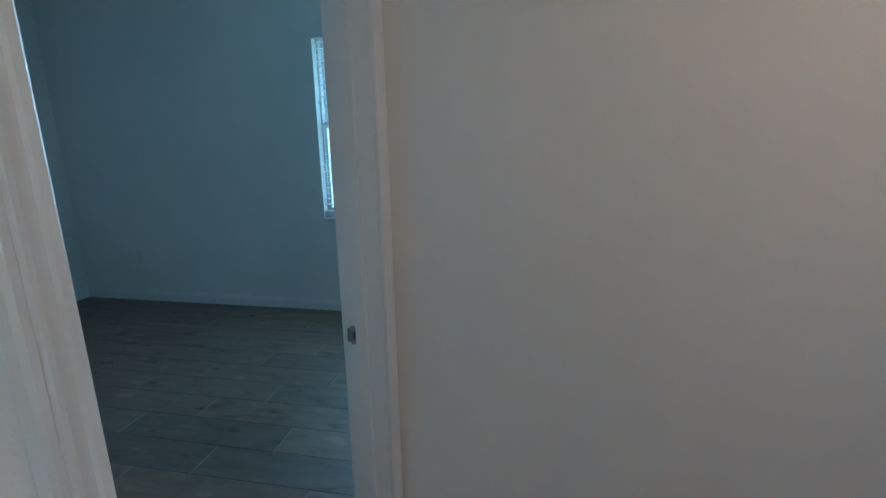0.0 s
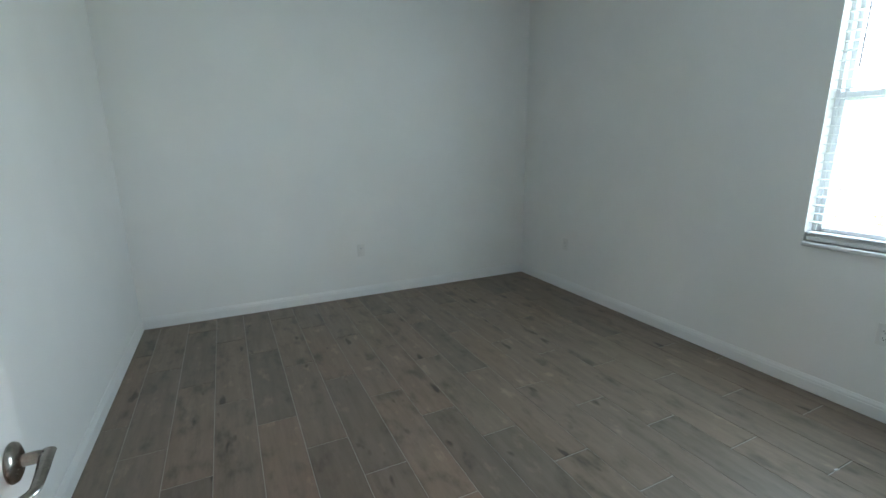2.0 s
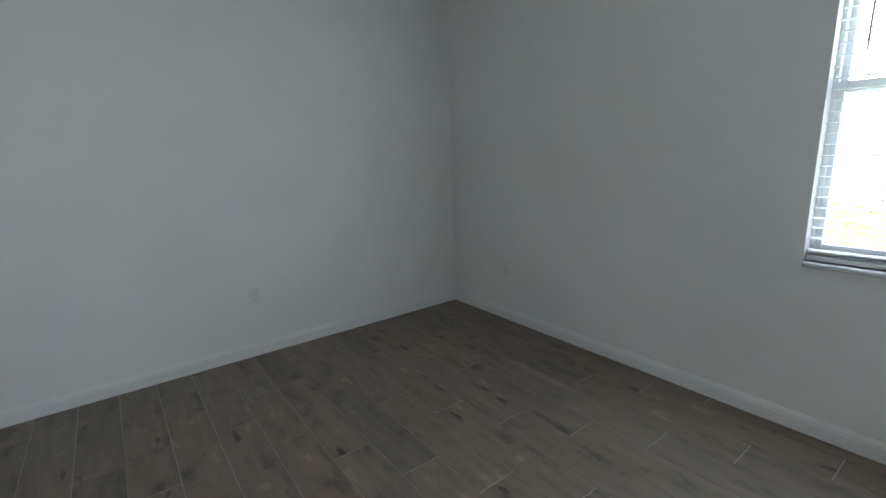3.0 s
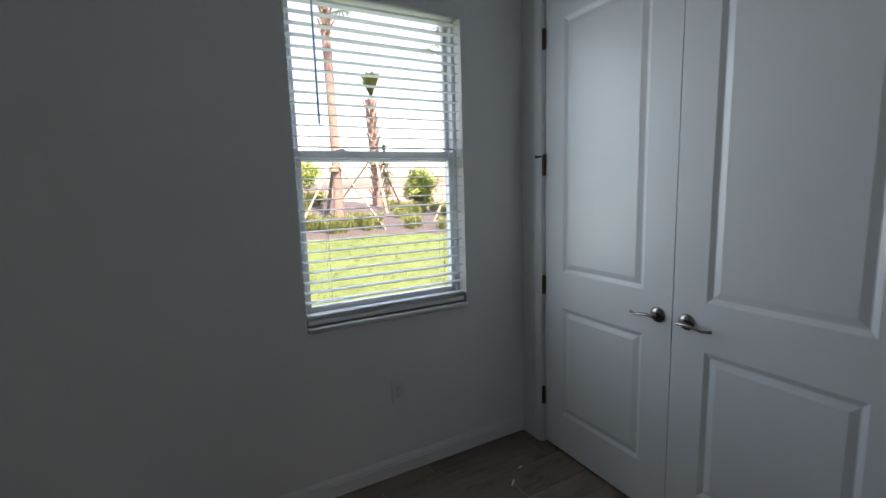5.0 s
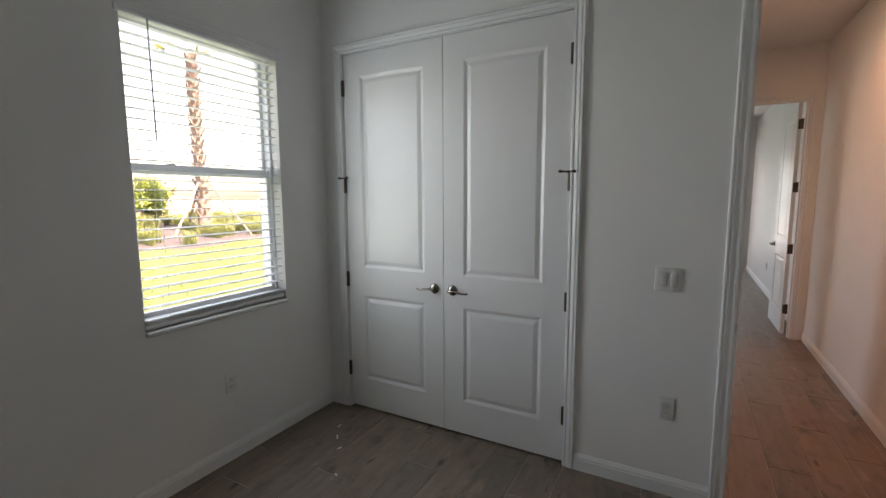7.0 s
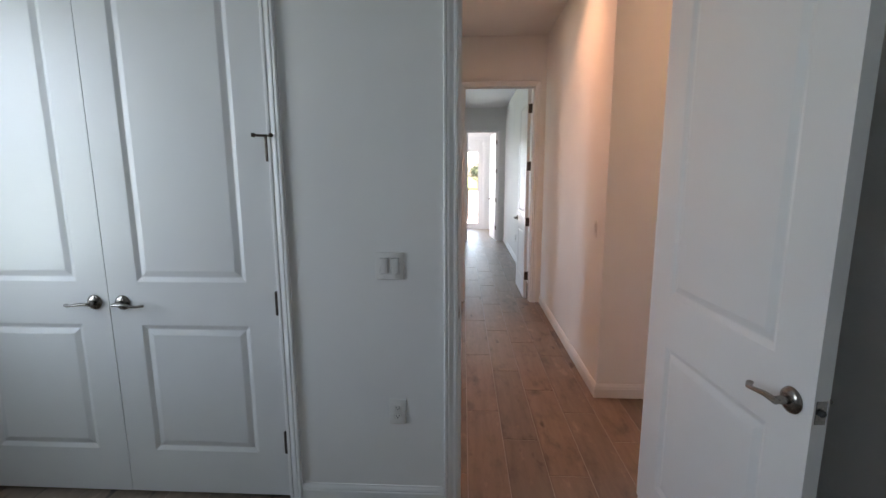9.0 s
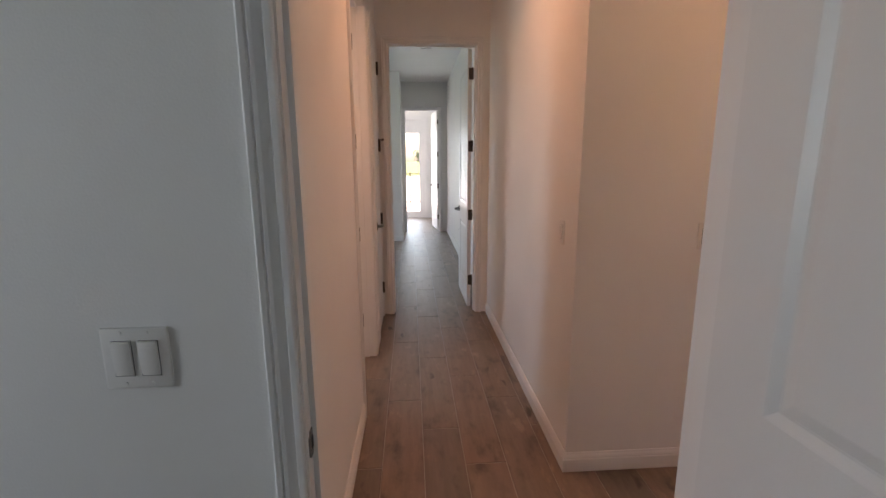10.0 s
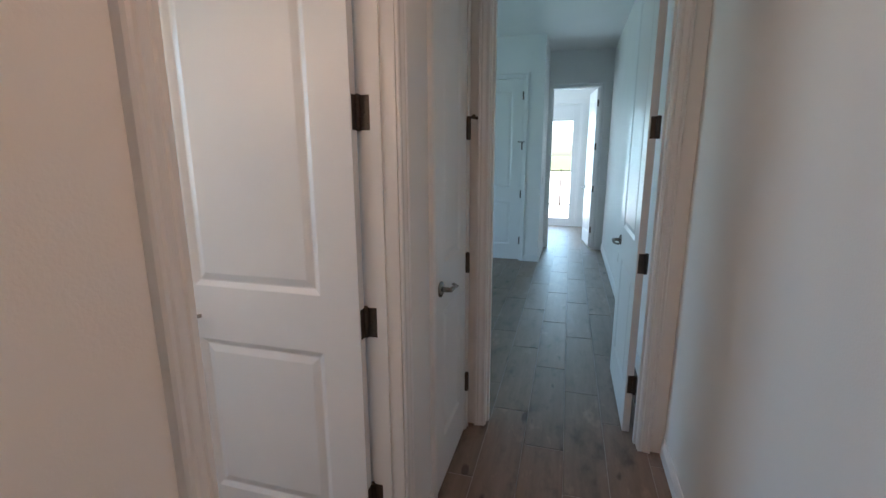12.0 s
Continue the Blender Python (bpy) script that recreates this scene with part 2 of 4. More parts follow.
def lathe(bm, profile, sides=24):
    """A turned solid round z: profile of (radius, z), from the bottom axis to the top axis."""
    rings = []
    for r, z in profile:
        if r < 1e-6:
            rings.append([bm.verts.new((0, 0, z))])
        else:
            rings.append([bm.verts.new((r * math.cos(2 * math.pi * k / sides), r * math.sin(2 * math.pi * k / sides), z))
                          for k in range(sides)])
    for a, b in zip(rings, rings[1:]):
        for k in range(sides):
            j = (k + 1) % sides
            if len(a) == 1:
                bm.faces.new((a[0], b[j], b[k]))
            elif len(b) == 1:
                bm.faces.new((a[k], a[j], b[0]))
            else:
                bm.faces.new((a[k], a[j], b[j], b[k]))


def structure(ob, label="", category=""):
    return tagged(ob, label, category, "", "structure")


# ---- walls, floor slab, ceiling ----
def wall(name, along, u0, u1, v0, v1, openings=(), z1=CEIL, z0=0.0, label="off-white painted drywall", mat=None):
    """A wall along x or y from u0 to u1, v0 to v1 thick, with openings (a, b, bottom, top) right through it."""
    bm = bmesh.new()

    def piece(a, b, lo, hi):
        if b - a > 1e-4 and hi - lo > 1e-4:
            box(bm, *((a, b, v0, v1) if along == "x" else (v0, v1, a, b)), lo, hi)

    at = u0
    for a, b, lo, hi in sorted(openings):
        piece(at, a, z0, z1)
        piece(a, b, z0, lo)
        piece(a, b, hi, z1)
        at = b
    piece(at, u1, z0, z1)
    ob = part(name, bm, mat or M_WALL)
    return structure(ob, label, "wall")


J = 0.018                       # jamb thickness
DOOR_H = 2.452
WIN = (0.142, 1.005, 0.870, 2.385)


def opening(a, b):
    return (a - J, b + J, 0.0, DOOR_H + J)


WALL_N = wall("wall_north", "x", -2.762, 4.755, 2.0, 2.2, [WIN, (3.0, 3.8, 1.0, 2.3)], z0=-0.2)
wall("wall_west", "y", -1.811, 2.0, -2.762, -2.562, z0=-0.2)
wall("wall_south", "x", -2.562, 1.4, -1.811, -1.691)
wall("wall_east", "y", -6.1, 2.0, 1.4, 1.52, [opening(-1.316, -0.478), opening(0.297, 1.823)])
wall("wall_closet_back", "y", -0.27, 2.0, 2.2, 2.3)
wall("wall_hall_north", "x", 1.52, 4.755, -0.385, -0.27, [opening(3.030, 3.802), opening(4.160, 4.682)])
wall("wall_linen_side", "y", -0.27, 2.0, 4.0, 4.08)
wall("wall_hall_end", "y", -1.51, 3.2, 4.755, 4.87, [opening(-1.270, -0.490)])
wall("wall_hall_south", "x", 2.45, 4.755, -1.51, -1.39)
wall("wall_corner_block", "y", -2.2, -1.51, 2.45, 2.57)
wall("wall_nook_north", "x", 2.57, 4.2, -2.2, -2.08)
WIN_S = (-5.2, -3.35, 0.93, 2.385)
wall("wall_nook_east", "y", -6.1, -2.2, 4.08, 4.2, [WIN_S])
wall("wall_great_south", "x", 1.52, 4.08, -6.1, -6.0)
wall("wall_passage_south", "x", 4.87, 9.85, -1.51, -1.395)
wall("wall_passage_north", "x", 8.90, 9.85, -0.482, -0.362)
wall("wall_den_east", "y", -0.482, 3.2, 8.78, 8.90, [opening(-0.215, 0.545)])
wall("wall_den_north", "x", 4.755, 8.90, 3.2, 3.4, [(5.6, 7.9, 0.4, 2.4)])
wall("wall_far_west", "y", -3.0, 2.0, 9.85, 9.97, [opening(-1.232, -0.545)])
# its opening is for an unseen window, added to let light in
wall("wall_far_north", "x", 9.85, 12.4, 2.0, 2.2, [(10.45, 11.75, 0.9, 2.3)])
wall("wall_far_south", "x", 9.85, 12.4, -3.2, -3.0)
wall("wall_far_east", "y", -3.0, 2.0, 12.2, 12.4, [(-1.02, -0.07, 0.0, 2.47)])

FOOTPRINT = [(-2.762, 1.4, -1.811, 2.2), (1.4, 4.755, -6.1, 2.2), (4.755, 8.90, -1.51, 3.4), (8.90, 12.4, -3.2, 2.2)]
bm = bmesh.new()
for x0, x1, y0, y1 in FOOTPRINT:
    box(bm, x0, x1, y0, y1, CEIL, CEIL + 0.15)
structure(part("ceiling", bm, M_CEIL), "flat white textured ceiling", "ceiling")

bm = bmesh.new()
for x0, x1, y0, y1 in FOOTPRINT:
    box(bm, x0, x1, y0, y1, -0.16, -0.0022)
FLOOR = structure(part("floor", bm, M_GROUT), "wood-look porcelain plank tile floor with pale grout", "floor")


# ---- trim ----
CASING = [(0, 0), (0, 0.008), (0.004, 0.011), (0.013, 0.0115), (0.016, 0.008), (0.021, 0.0095), (0.032, 0.0145),
          (0.038, 0.0155), (0.042, 0.0125), (0.045, 0.0165), (0.053, 0.018), (0.057, 0.014), (0.058, 0)]


def casing(parent, m, width, height, limit=1.0):
    """Moulded trim round a door opening; m takes (along the wall, out of it, up) to the world."""
    bm = bmesh.new()
    rows = []
    for d, t in CASING:
        d = d + 0.004
        e = min(d, limit)
        rows.append([bm.verts.new(p) for p in ((-d, t, 0), (-d, t, height + d), (width + e, t, height + d), (width + e, t, 0))])
    for a, b in zip(rows, rows[1:]):
        for k in range(3):
            bm.faces.new((a[k], a[k + 1], b[k + 1], b[k]))
    for k in (0, 3):
        bm.faces.new([r[k] for r in rows])
    bm.transform(m)
    part("casing", bm, M_TRIM, parent)


def door_frame(name, along, a, b, v0, v1, sides=(True, True), stop=None, limit=1.0, label="white painted door frame with moulded casing"):
    """Jambs and head between a and b through a wall v0 to v1 thick, with casing on the sides asked for."""
    bm = bmesh.new()

    def add(u0, u1, w0, w1, z0, z1):
        box(bm, *((u0, u1, w0, w1) if along == "x" else (w0, w1, u0, u1)), z0, z1)

    e = 0.001
    add(a - J, a, v0 + e, v1 - e, 0, DOOR_H)
    add(b, b + J, v0 + e, v1 - e, 0, DOOR_H)
    add(a - J, b + J, v0 + e, v1 - e, DOOR_H, DOOR_H + J)
    if stop is not None:
        add(a, a + 0.011, stop, stop + 0.033, 0, DOOR_H - 0.011)
        add(b - 0.011, b, stop, stop + 0.033, 0, DOOR_H - 0.011)
        add(a, b, stop, stop + 0.033, DOOR_H - 0.011, DOOR_H)
    ob = structure(part(name, bm, M_TRIM), label, "door frame")
    for which, v, sign in ((0, v0, -1), (1, v1, 1)):
        if sides[which]:
            if along == "x":
                m = Matrix(((1, 0, 0, a), (0, sign, 0, v), (0, 0, 1, 0), (0, 0, 0, 1)))
            else:
                m = Matrix(((0, sign, 0, v), (1, 0, 0, a), (0, 0, 1, 0), (0, 0, 0, 1)))
            casing(ob, m, b - a, DOOR_H, limit)
    return ob


FRAME_ROOM = door_frame("door_frame_1", "y", -1.316, -0.478, 1.4, 1.52, stop=1.437)
door_frame("door_frame_2", "y", 0.297, 1.823, 1.4, 1.52, (True, False))
FRAME_BATH = door_frame("door_frame_3", "x", 3.030, 3.802, -0.385, -0.27, stop=-0.34)
door_frame("door_frame_4", "x", 4.160, 4.682, -0.385, -0.27, (True, False), limit=0.036)
door_frame("door_frame_5", "y", -1.270, -0.490, 4.755, 4.87, stop=4.80)
door_frame("door_frame_6", "y", -0.215, 0.545, 8.78, 8.90, (True, False))
door_frame("door_frame_7", "y", -1.232, -0.545, 9.85, 9.97, stop=9.895)

BASE = [(0, 0), (0.014, 0), (0.014, 0.062), (0.011, 0.068), (0.0125, 0.072), (0.010, 0.080), (0.006, 0.088), (0.004, 0.095), (0, 0.095)]


def baseboard(x0, y0, x1, y1, cut0=0, cut1=0):
    """Base moulding along a wall line, on the left of the way from the first point to the second.
    cut -1 mitres an inner corner, 1 an outer one."""
    bm = bmesh.new()
    way = Vector((x1 - x0, y1 - y0, 0))
    length = way.length
    way.normalize()
    out = Vector((-way.y, way.x, 0))
    ends = []
    for base_at, cut, sign in ((0, cut0, -1), (length, cut1, 1)):
        ends.append([bm.verts.new(Vector((x0, y0, 0)) + way * (base_at + sign * cut * d) + out * d + Vector((0, 0, z))) for d, z in BASE])
    a, b = ends
    for k in range(len(BASE)):
        j = (k + 1) % len(BASE)
        bm.faces.new((a[k], a[j], b[j], b[k]))
    bm.faces.new(a[::-1])
    bm.faces.new(b)
    structure(part("baseboard", bm, M_TRIM), "white moulded baseboard along the wall", "baseboard")


C = 0.063
for run in [(1.4, 2.0, -2.562, 2.0, -1, -1), (-2.562, 2.0, -2.562, -1.691, -1, -1), (-2.562, -1.691, 1.4, -1.691, -1, -1),
            (1.4, -1.691, 1.4, -1.316 - C, -1, 0), (1.4, -0.478 + C, 1.4, 0.297 - C, 0, 0), (1.4, 1.823 + C, 1.4, 2.0, 0, -1),
            (3.030 - C, -0.385, 1.52, -0.385, 0, -1), (4.160 - C, -0.385, 3.802 + C, -0.385, 0, 0),
            (2.45, -1.39, 4.755, -1.39, 1, -1), (2.45, -2.2, 2.45, -1.39, 1, 1), (4.08, -2.2, 2.45, -2.2, -1, 1),
            (1.52, -1.316 - C, 1.52, -6.0, 0, -1), (4.08, -6.0, 4.08, -2.2, -1, -1),
            (4.87, -1.395, 9.85, -1.395, -1, -1), (8.78, -0.482, 8.78, -0.215 - C, 1, 0), (9.85, -0.482, 8.78, -0.482, -1, 1),
            (8.78, 0.545 + C, 8.78, 3.2, 0, -1), (4.87, 3.2, 4.87, -0.490 + C, -1, 0)]:
    x0, y0, x1, y1, c0, c1 = run
    baseboard(x0, y0, x1, y1, c0, c1)
for run in [(12.2, -3.0, 12.2, -1.10), (12.2, 0.01, 12.2, 2.0), (9.97, -3.0, 12.2, -3.0), (12.2, 2.0, 9.97, 2.0)]:
    baseboard(*run)


# ---- doors ----
LEAF_T = 0.035


def panel_ring(x0, x1, z0, z1, arch, inset):
    """The outline of a door panel, inset, with a cambered top if arch is over zero."""
    x0, x1, z0, z1 = x0 + inset, x1 - inset, z0 + inset, z1 - inset
    pts = [(x0, z0), (x1, z0)]
    steps = 14 if arch else 1
    for k in range(steps + 1):
        f = k / steps
        rise = arch * (0.5 - 0.5 * math.cos(2 * math.pi * min(f, 1 - f))) ** 0.8 if arch else 0
        pts.append((x1 + (x0 - x1) * f, z1 - arch + rise))
    return pts


def leaf_face(bm, w, h, y, sign, lower, upper, margin):
    """One moulded face of a two-panel door at depth y, facing sign."""
    x0, x1 = margin, w - margin

    def v(x, z, depth=0.0):
        return bm.verts.new((x, y - sign * depth, z))

    def quad(xa, xb, za, zb):
        bm.faces.new((v(xa, za), v(xb, za), v(xb, zb), v(xa, zb)))

    quad(0, x0, 0, h)
    quad(x1, w, 0, h)
    quad(x0, x1, 0, lower[0])
    quad(x0, x1, lower[1], upper[0])
    for (za, zb), arch in ((lower, 0.0), (upper, 0.004)):
        if arch:
            top = panel_ring(x0, x1, za, zb, arch, 0)[2:]
            for (xa, z_a), (xb, z_b) in zip(top, top[1:]):
                bm.faces.new((v(xa, z_a), v(xb, z_b), v(xb, h), v(xa, h)))
        rings = [[v(px, pz, d) for px, pz in panel_ring(x0, x1, za, zb, arch, i)]
                 for i, d in ((0, 0), (0.004, 0.0015), (0.019, 0.0085), (0.024, 0.0085), (0.046, 0.0025), (0.049, 0.002))]
        for a, b in zip(rings, rings[1:]):
            for k in range(len(a)):
                j = (k + 1) % len(a)
                bm.faces.new((a[k], a[j], b[j], b[k]))
        bm.faces.new(rings[-1])


def leaf_mesh(w, h=DOOR_H - 0.019):
    """A hollow-core moulded door: hinge edge at x = 0, thickness from y = 0 to -LEAF_T, bottom at z = 0."""
    bm = bmesh.new()
    margin = 0.134 if w > 0.6 else 0.112
    lower, upper = (0.212, 0.817), (1.012, h - 0.146)
    leaf_face(bm, w, h, 0.0, 1, lower, upper, margin)
    leaf_face(bm, w, h, -LEAF_T, -1, lower, upper, margin)
    for a, b in (((0, 0), (w, 0)), ((w, 0), (w, h)), ((w, h), (0, h)), ((0, h), (0, 0))):
        bm.faces.new([bm.verts.new(p) for p in ((a[0], 0, a[1]), (b[0], 0, b[1]), (b[0], -LEAF_T, b[1]), (a[0], -LEAF_T, a[1]))])
    bmesh.ops.remove_doubles(bm, verts=bm.verts[:], dist=1e-5)
    return bm


def lever(parent, x, z, side, toward):
    """A lever handle with a round rose on one face of a leaf. side 1: the y = 0 face, -1 the other; toward: the way the lever points along x."""
    bm = bmesh.new()
    lathe(bm, [(0, 0), (0.032, 0), (0.0335, 0.003), (0.031, 0.008), (0.022, 0.012), (0.013, 0.0135), (0.013, 0.0135), (0, 0.0135)], 28)
    y = 0.0 if side > 0 else -LEAF_T
    base = Matrix.Translation((x, y, z)) @ Matrix.Rotation(radians(-90 * side), 4, "X")
    bm.transform(base)
    rose = part("door_handle", bm, M_NICKEL, parent, "satin nickel lever handle with round rose", smooth=True)
    bm = bmesh.new()
    s, t = side, toward
    tube(bm, [(x, y + s * 0.010, z), (x, y + s * 0.034, z), (x, y + s * 0.041, z)], [0.0105, 0.0105, 0.009], 16)
    pts, rad = [], []
    for k in range(19):
        f = k / 18
        pts.append((x + t * (-0.010 + 0.122 * f), y + s * (0.044 + 0.006 * math.sin(f * 3.0) - 0.018 * max(0, f - 0.78) / 0.22),
                    z + 0.004 * math.sin(f * 5.2) - 0.004 * f))
        rad.append(0.0115 - 0.0045 * f + 0.0025 * max(0, f - 0.85) / 0.15)
    tube(bm, pts, rad, 12, 0.62)
    part("lever", bm, M_NICKEL, rose, smooth=True)
    return rose


def edge_plate(parent, w, z, name="latch_plate"):
    """The latch plate on the free edge of a leaf."""
    bm = bmesh.new()
    soft_box(bm, w - 0.0005, w + 0.0012, -LEAF_T / 2 - 0.0125, -LEAF_T / 2 + 0.0125, z - 0.029, z + 0.029, 0.0005, 1)
    ob = part(name, bm, M_NICKEL, parent, "satin nickel latch plate")
    bm = bmesh.new()
    lathe(bm, [(0, 0), (0.0085, 0), (0.0085, 0.006), (0.004, 0.010), (0, 0.010)], 14)
    bm.transform(Matrix.Translation((w + 0.001, -LEAF_T / 2, z)) @ Matrix.Rotation(radians(90), 4, "Y"))
    part("latch_bolt", bm, M_DARK, ob, smooth=True)


HINGE_Z = (0.29, 0.94, 1.59, 2.235)


def hinge(parent, z, knuckle_y, stop=False):
    """A butt hinge: the knuckle stands at the hinge edge, with its two plates in the gap."""
    bm = bmesh.new()
    y = knuckle_y
    tube(bm, [(-0.002, y, z - 0.052), (-0.002, y, z - 0.050), (-0.002, y, z + 0.050), (-0.002, y, z + 0.054)], [0.006, 0.0105, 0.0105, 0.005], 12)
    for k in range(1, 5):
        zz = z - 0.050 + 0.02 * k
        tube(bm, [(-0.002, y, zz - 0.0006), (-0.002, y, zz + 0.0006)], 0.0112, 12)
    inward = -1 if y > 0 else 1
    soft_box(bm, -0.0006, 0.0012, min(y, y + inward * 0.034), max(y, y + inward * 0.034), z - 0.050, z + 0.050, 0.0004, 1)
    ob = part("hinge", bm, M_HINGE, parent, smooth=True)
    if stop:
        bm = bmesh.new()
        out = 1 if y > 0 else -1
        tube(bm, [(-0.002, y, z + 0.045), (-0.002, y, z + 0.056)], 0.009, 12)
        tube(bm, [(-0.002, y, z + 0.050), (0.010, y + out * 0.014, z + 0.050), (0.036, y + out * 0.030, z + 0.051)], [0.006, 0.0052, 0.0048], 10)
        tube(bm, [(0.034, y + out * 0.029, z + 0.051), (0.046, y + out * 0.036, z + 0.052)], [0.009, 0.008], 10)
        tube(bm, [(-0.002, y, z + 0.050), (-0.020, y + out * 0.018, z + 0.050), (-0.034, y + out * 0.034, z + 0.050)], [0.0045, 0.005, 0.0085], 10)
        part("door_stop", bm, M_HINGE, ob, smooth=True)
    return ob


def jamb_plate(parent, z, x, y0, y1):
    """The hinge plate let into a jamb, with its screws."""
    bm = bmesh.new()
    soft_box(bm, x, x + 0.0015, y0, y1, z - 0.05, z + 0.05, 0.0006, 1)
    for dz in (-0.032, 0.0, 0.032):
        sub = bmesh.new()
        lathe(sub, [(0, 0), (0.0042, 0), (0.003, 0.0012), (0, 0.0012)], 10)
        merge(bm, sub, Matrix.Translation((x, y0 + (y1 - y0) * (0.35 if dz else 0.65), z + dz)) @ Matrix.Rotation(radians(-90), 4, "Y"))
    part("hinge_plate", bm, M_HINGE, parent)


def door(name, w, m, knuckle=1, handles=((1, -1), (-1, -1)), stops=(), latch=False, label="", hinges=HINGE_Z):
    """A door at the pose m: the knuckle at the +y (1) or -y (-1) face; handles: (side, toward) pairs."""
    root = new(name)
    root.matrix_basis = m
    structure(root, label or "white two-panel moulded interior door", "door")
    part("leaf", leaf_mesh(w), M_DOOR, root, m=Matrix.Translation((0, 0, 0.016)))
    for k, z in enumerate(hinges):
        hinge(root, z, 0.010 if knuckle > 0 else -LEAF_T - 0.006, k in stops)
    for side, toward in handles:
        lever(root, w - 0.062, 0.935, side, toward)
    if latch:
        edge_plate(root, w, 0.935)
    return root


# room door, open at a right angle into the room: hinge edge at the south jamb
door("door_1", 0.808, Matrix.Translation((1.392, -1.303, 0)) @ Matrix.Rotation(radians(182.7), 4, "Z"), 1,
     latch=True, label="white two-panel door standing open into the room")
# closet pair
door("door_2", 0.758, Matrix(((0, -1, 0, 1.412), (-1, 0, 0, 1.820), (0, 0, -1, 0), (0, 0, 0, 1))) @ Matrix.Diagonal((1, 1, -1, 1)), 1,
     ((1, -1),), (2,), label="closed white two-panel closet door, one of a pair")
door("door_3", 0.758, Matrix(((0, -1, 0, 1.412), (1, 0, 0, 0.300), (0, 0, 1, 0), (0, 0, 0, 1))), 1,
     ((1, -1),), (2,), label="closed white two-panel closet door, one of a pair")
# bath door, open into the bath
door("door_4", 0.762, Matrix.Translation((3.760, -0.262, 0)) @ Matrix.Rotation(radians(90), 4, "Z"), -1,
     latch=False, label="white two-panel door standing open into the bath")
# linen closet
door("door_5", 0.516, Matrix.Translation((4.679, -0.390, 0)) @ Matrix.Rotation(radians(180), 4, "Z"), 1, ((1, -1),), (2,),
     label="closed narrow white linen closet door")
# hall end door, open into the next room
D2 = 0.4
door("door_6", 0.752, Matrix.Translation((4.878, -1.211, 0)) @ Matrix.Rotation(radians(D2), 4, "Z"), -1,
     label="white two-panel door standing open at the hall end")
door("door_7", 0.755, Matrix(((0, -1, 0, 8.787), (1, 0, 0, -0.212), (0, 0, 1, 0), (0, 0, 0, 1))), 1, ((1, -1),), (2,),
     label="closed white two-panel door in the far wall")
door("door_8", 0.680, Matrix.Translation((9.978, -1.191, 0)) @ Matrix.Rotation(radians(7), 4, "Z"), -1,
     label="white two-panel door standing open to the far room")

for z in HINGE_Z:
    jamb_plate(FRAME_BATH, z, 3.8005, -0.305, -0.272)

# strike plate on the room door's north jamb
bm = bmesh.new()
soft_box(bm, 1.418, 1.452, -0.4805, -0.4775, 0.873, 0.931, 0.0012, 1)
soft_box(bm, 1.408, 1.420, -0.4815, -0.4785, 0.881, 0.923, 0.0012, 1)
strike = part("strike_plate", bm, M_NICKEL, FRAME_ROOM, "satin nickel strike plate")
bm = bmesh.new()
box(bm, 1.427, 1.443, -0.4812, -0.4800, 0.889, 0.915)
part("strike_hole", bm, M_DARK, strike)


# ---- windows ----
def window(name, m, w, h, label, rail=0.5, glass_y=0.105):
    """A vinyl single-hung window in an opening w by h; local x along, y outward, z up from the opening's bottom."""
    root = new(name)
    root.matrix_basis = m
    structure(root, label, "window")
    f, y0, y1 = 0.020, 0.07, 0.15
    bm = bmesh.new()
    soft_box(bm, 0, f, y0, y1, 0, h, 0.003)
    soft_box(bm, w - f, w, y0, y1, 0, h, 0.003)
    soft_box(bm, f, w - f, y0, y1, 0, f, 0.003)
    soft_box(bm, f, w - f, y0, y1, h - f, h, 0.003)
    part("window_frame", bm, M_VINYL, root, smooth=True)
    mid = h * rail
    for nm, za, zb, ya in (("lower_sash", f, mid + 0.035, 0.078), ("upper_sash", mid - 0.015, h - f, 0.112)):
        bm = bmesh.new()
        s, yb = 0.024, ya + 0.030
        soft_box(bm, f, f + s, ya, yb, za, zb, 0.003)
        soft_box(bm, w - f - s, w - f, ya, yb, za, zb, 0.003)
        soft_box(bm, f + s, w - f - s, ya, yb, za, za + (0.055 if nm[0] == "l" else 0.045), 0.003)
        soft_box(bm, f + s, w - f - s, ya, yb, zb - (0.045 if nm[0] == "l" else s), zb, 0.003)
        sash = part(nm, bm, M_VINYL, root, smooth=True)
        if nm[0] == "l":
            bm = bmesh.new()
            soft_box(bm, w * 0.27 - 0.025, w * 0.27 + 0.025, ya + 0.004, ya + 0.026, zb, zb + 0.005, 0.002)
            soft_box(bm, w * 0.27 - 0.005, w * 0.27 + 0.020, ya + 0.002, ya + 0.014, zb + 0.004, zb + 0.011, 0.002)
            part("sash_lock", bm, M_VINYL, sash, "white cam lock", smooth=True)
        bm = bmesh.new()
        box(bm, f + s - 0.004, w - f - s + 0.004, ya + 0.012, ya + 0.018, za + 0.03, zb - 0.03)
        pane = part("pane", bm, M_GLASS, sash)
        pane.visible_shadow = False
    return root


w0, w1, s0, s1 = WIN
WINDOW = window("window_1", Matrix.Translation((w0, 2.0, s0)), w1 - w0, s1 - s0, "white vinyl single-hung window", rail=0.512)
bm = bmesh.new()
soft_box(bm, w0 + 0.001, w1 - 0.001, 1.976, 2.075, s0 - 0.026, s0, 0.009, 4)
sill = part("window_sill", bm, M_SILL, WINDOW, "white cultured marble sill", smooth=True, m=Matrix.Translation((-w0, -2.0, -s0)))

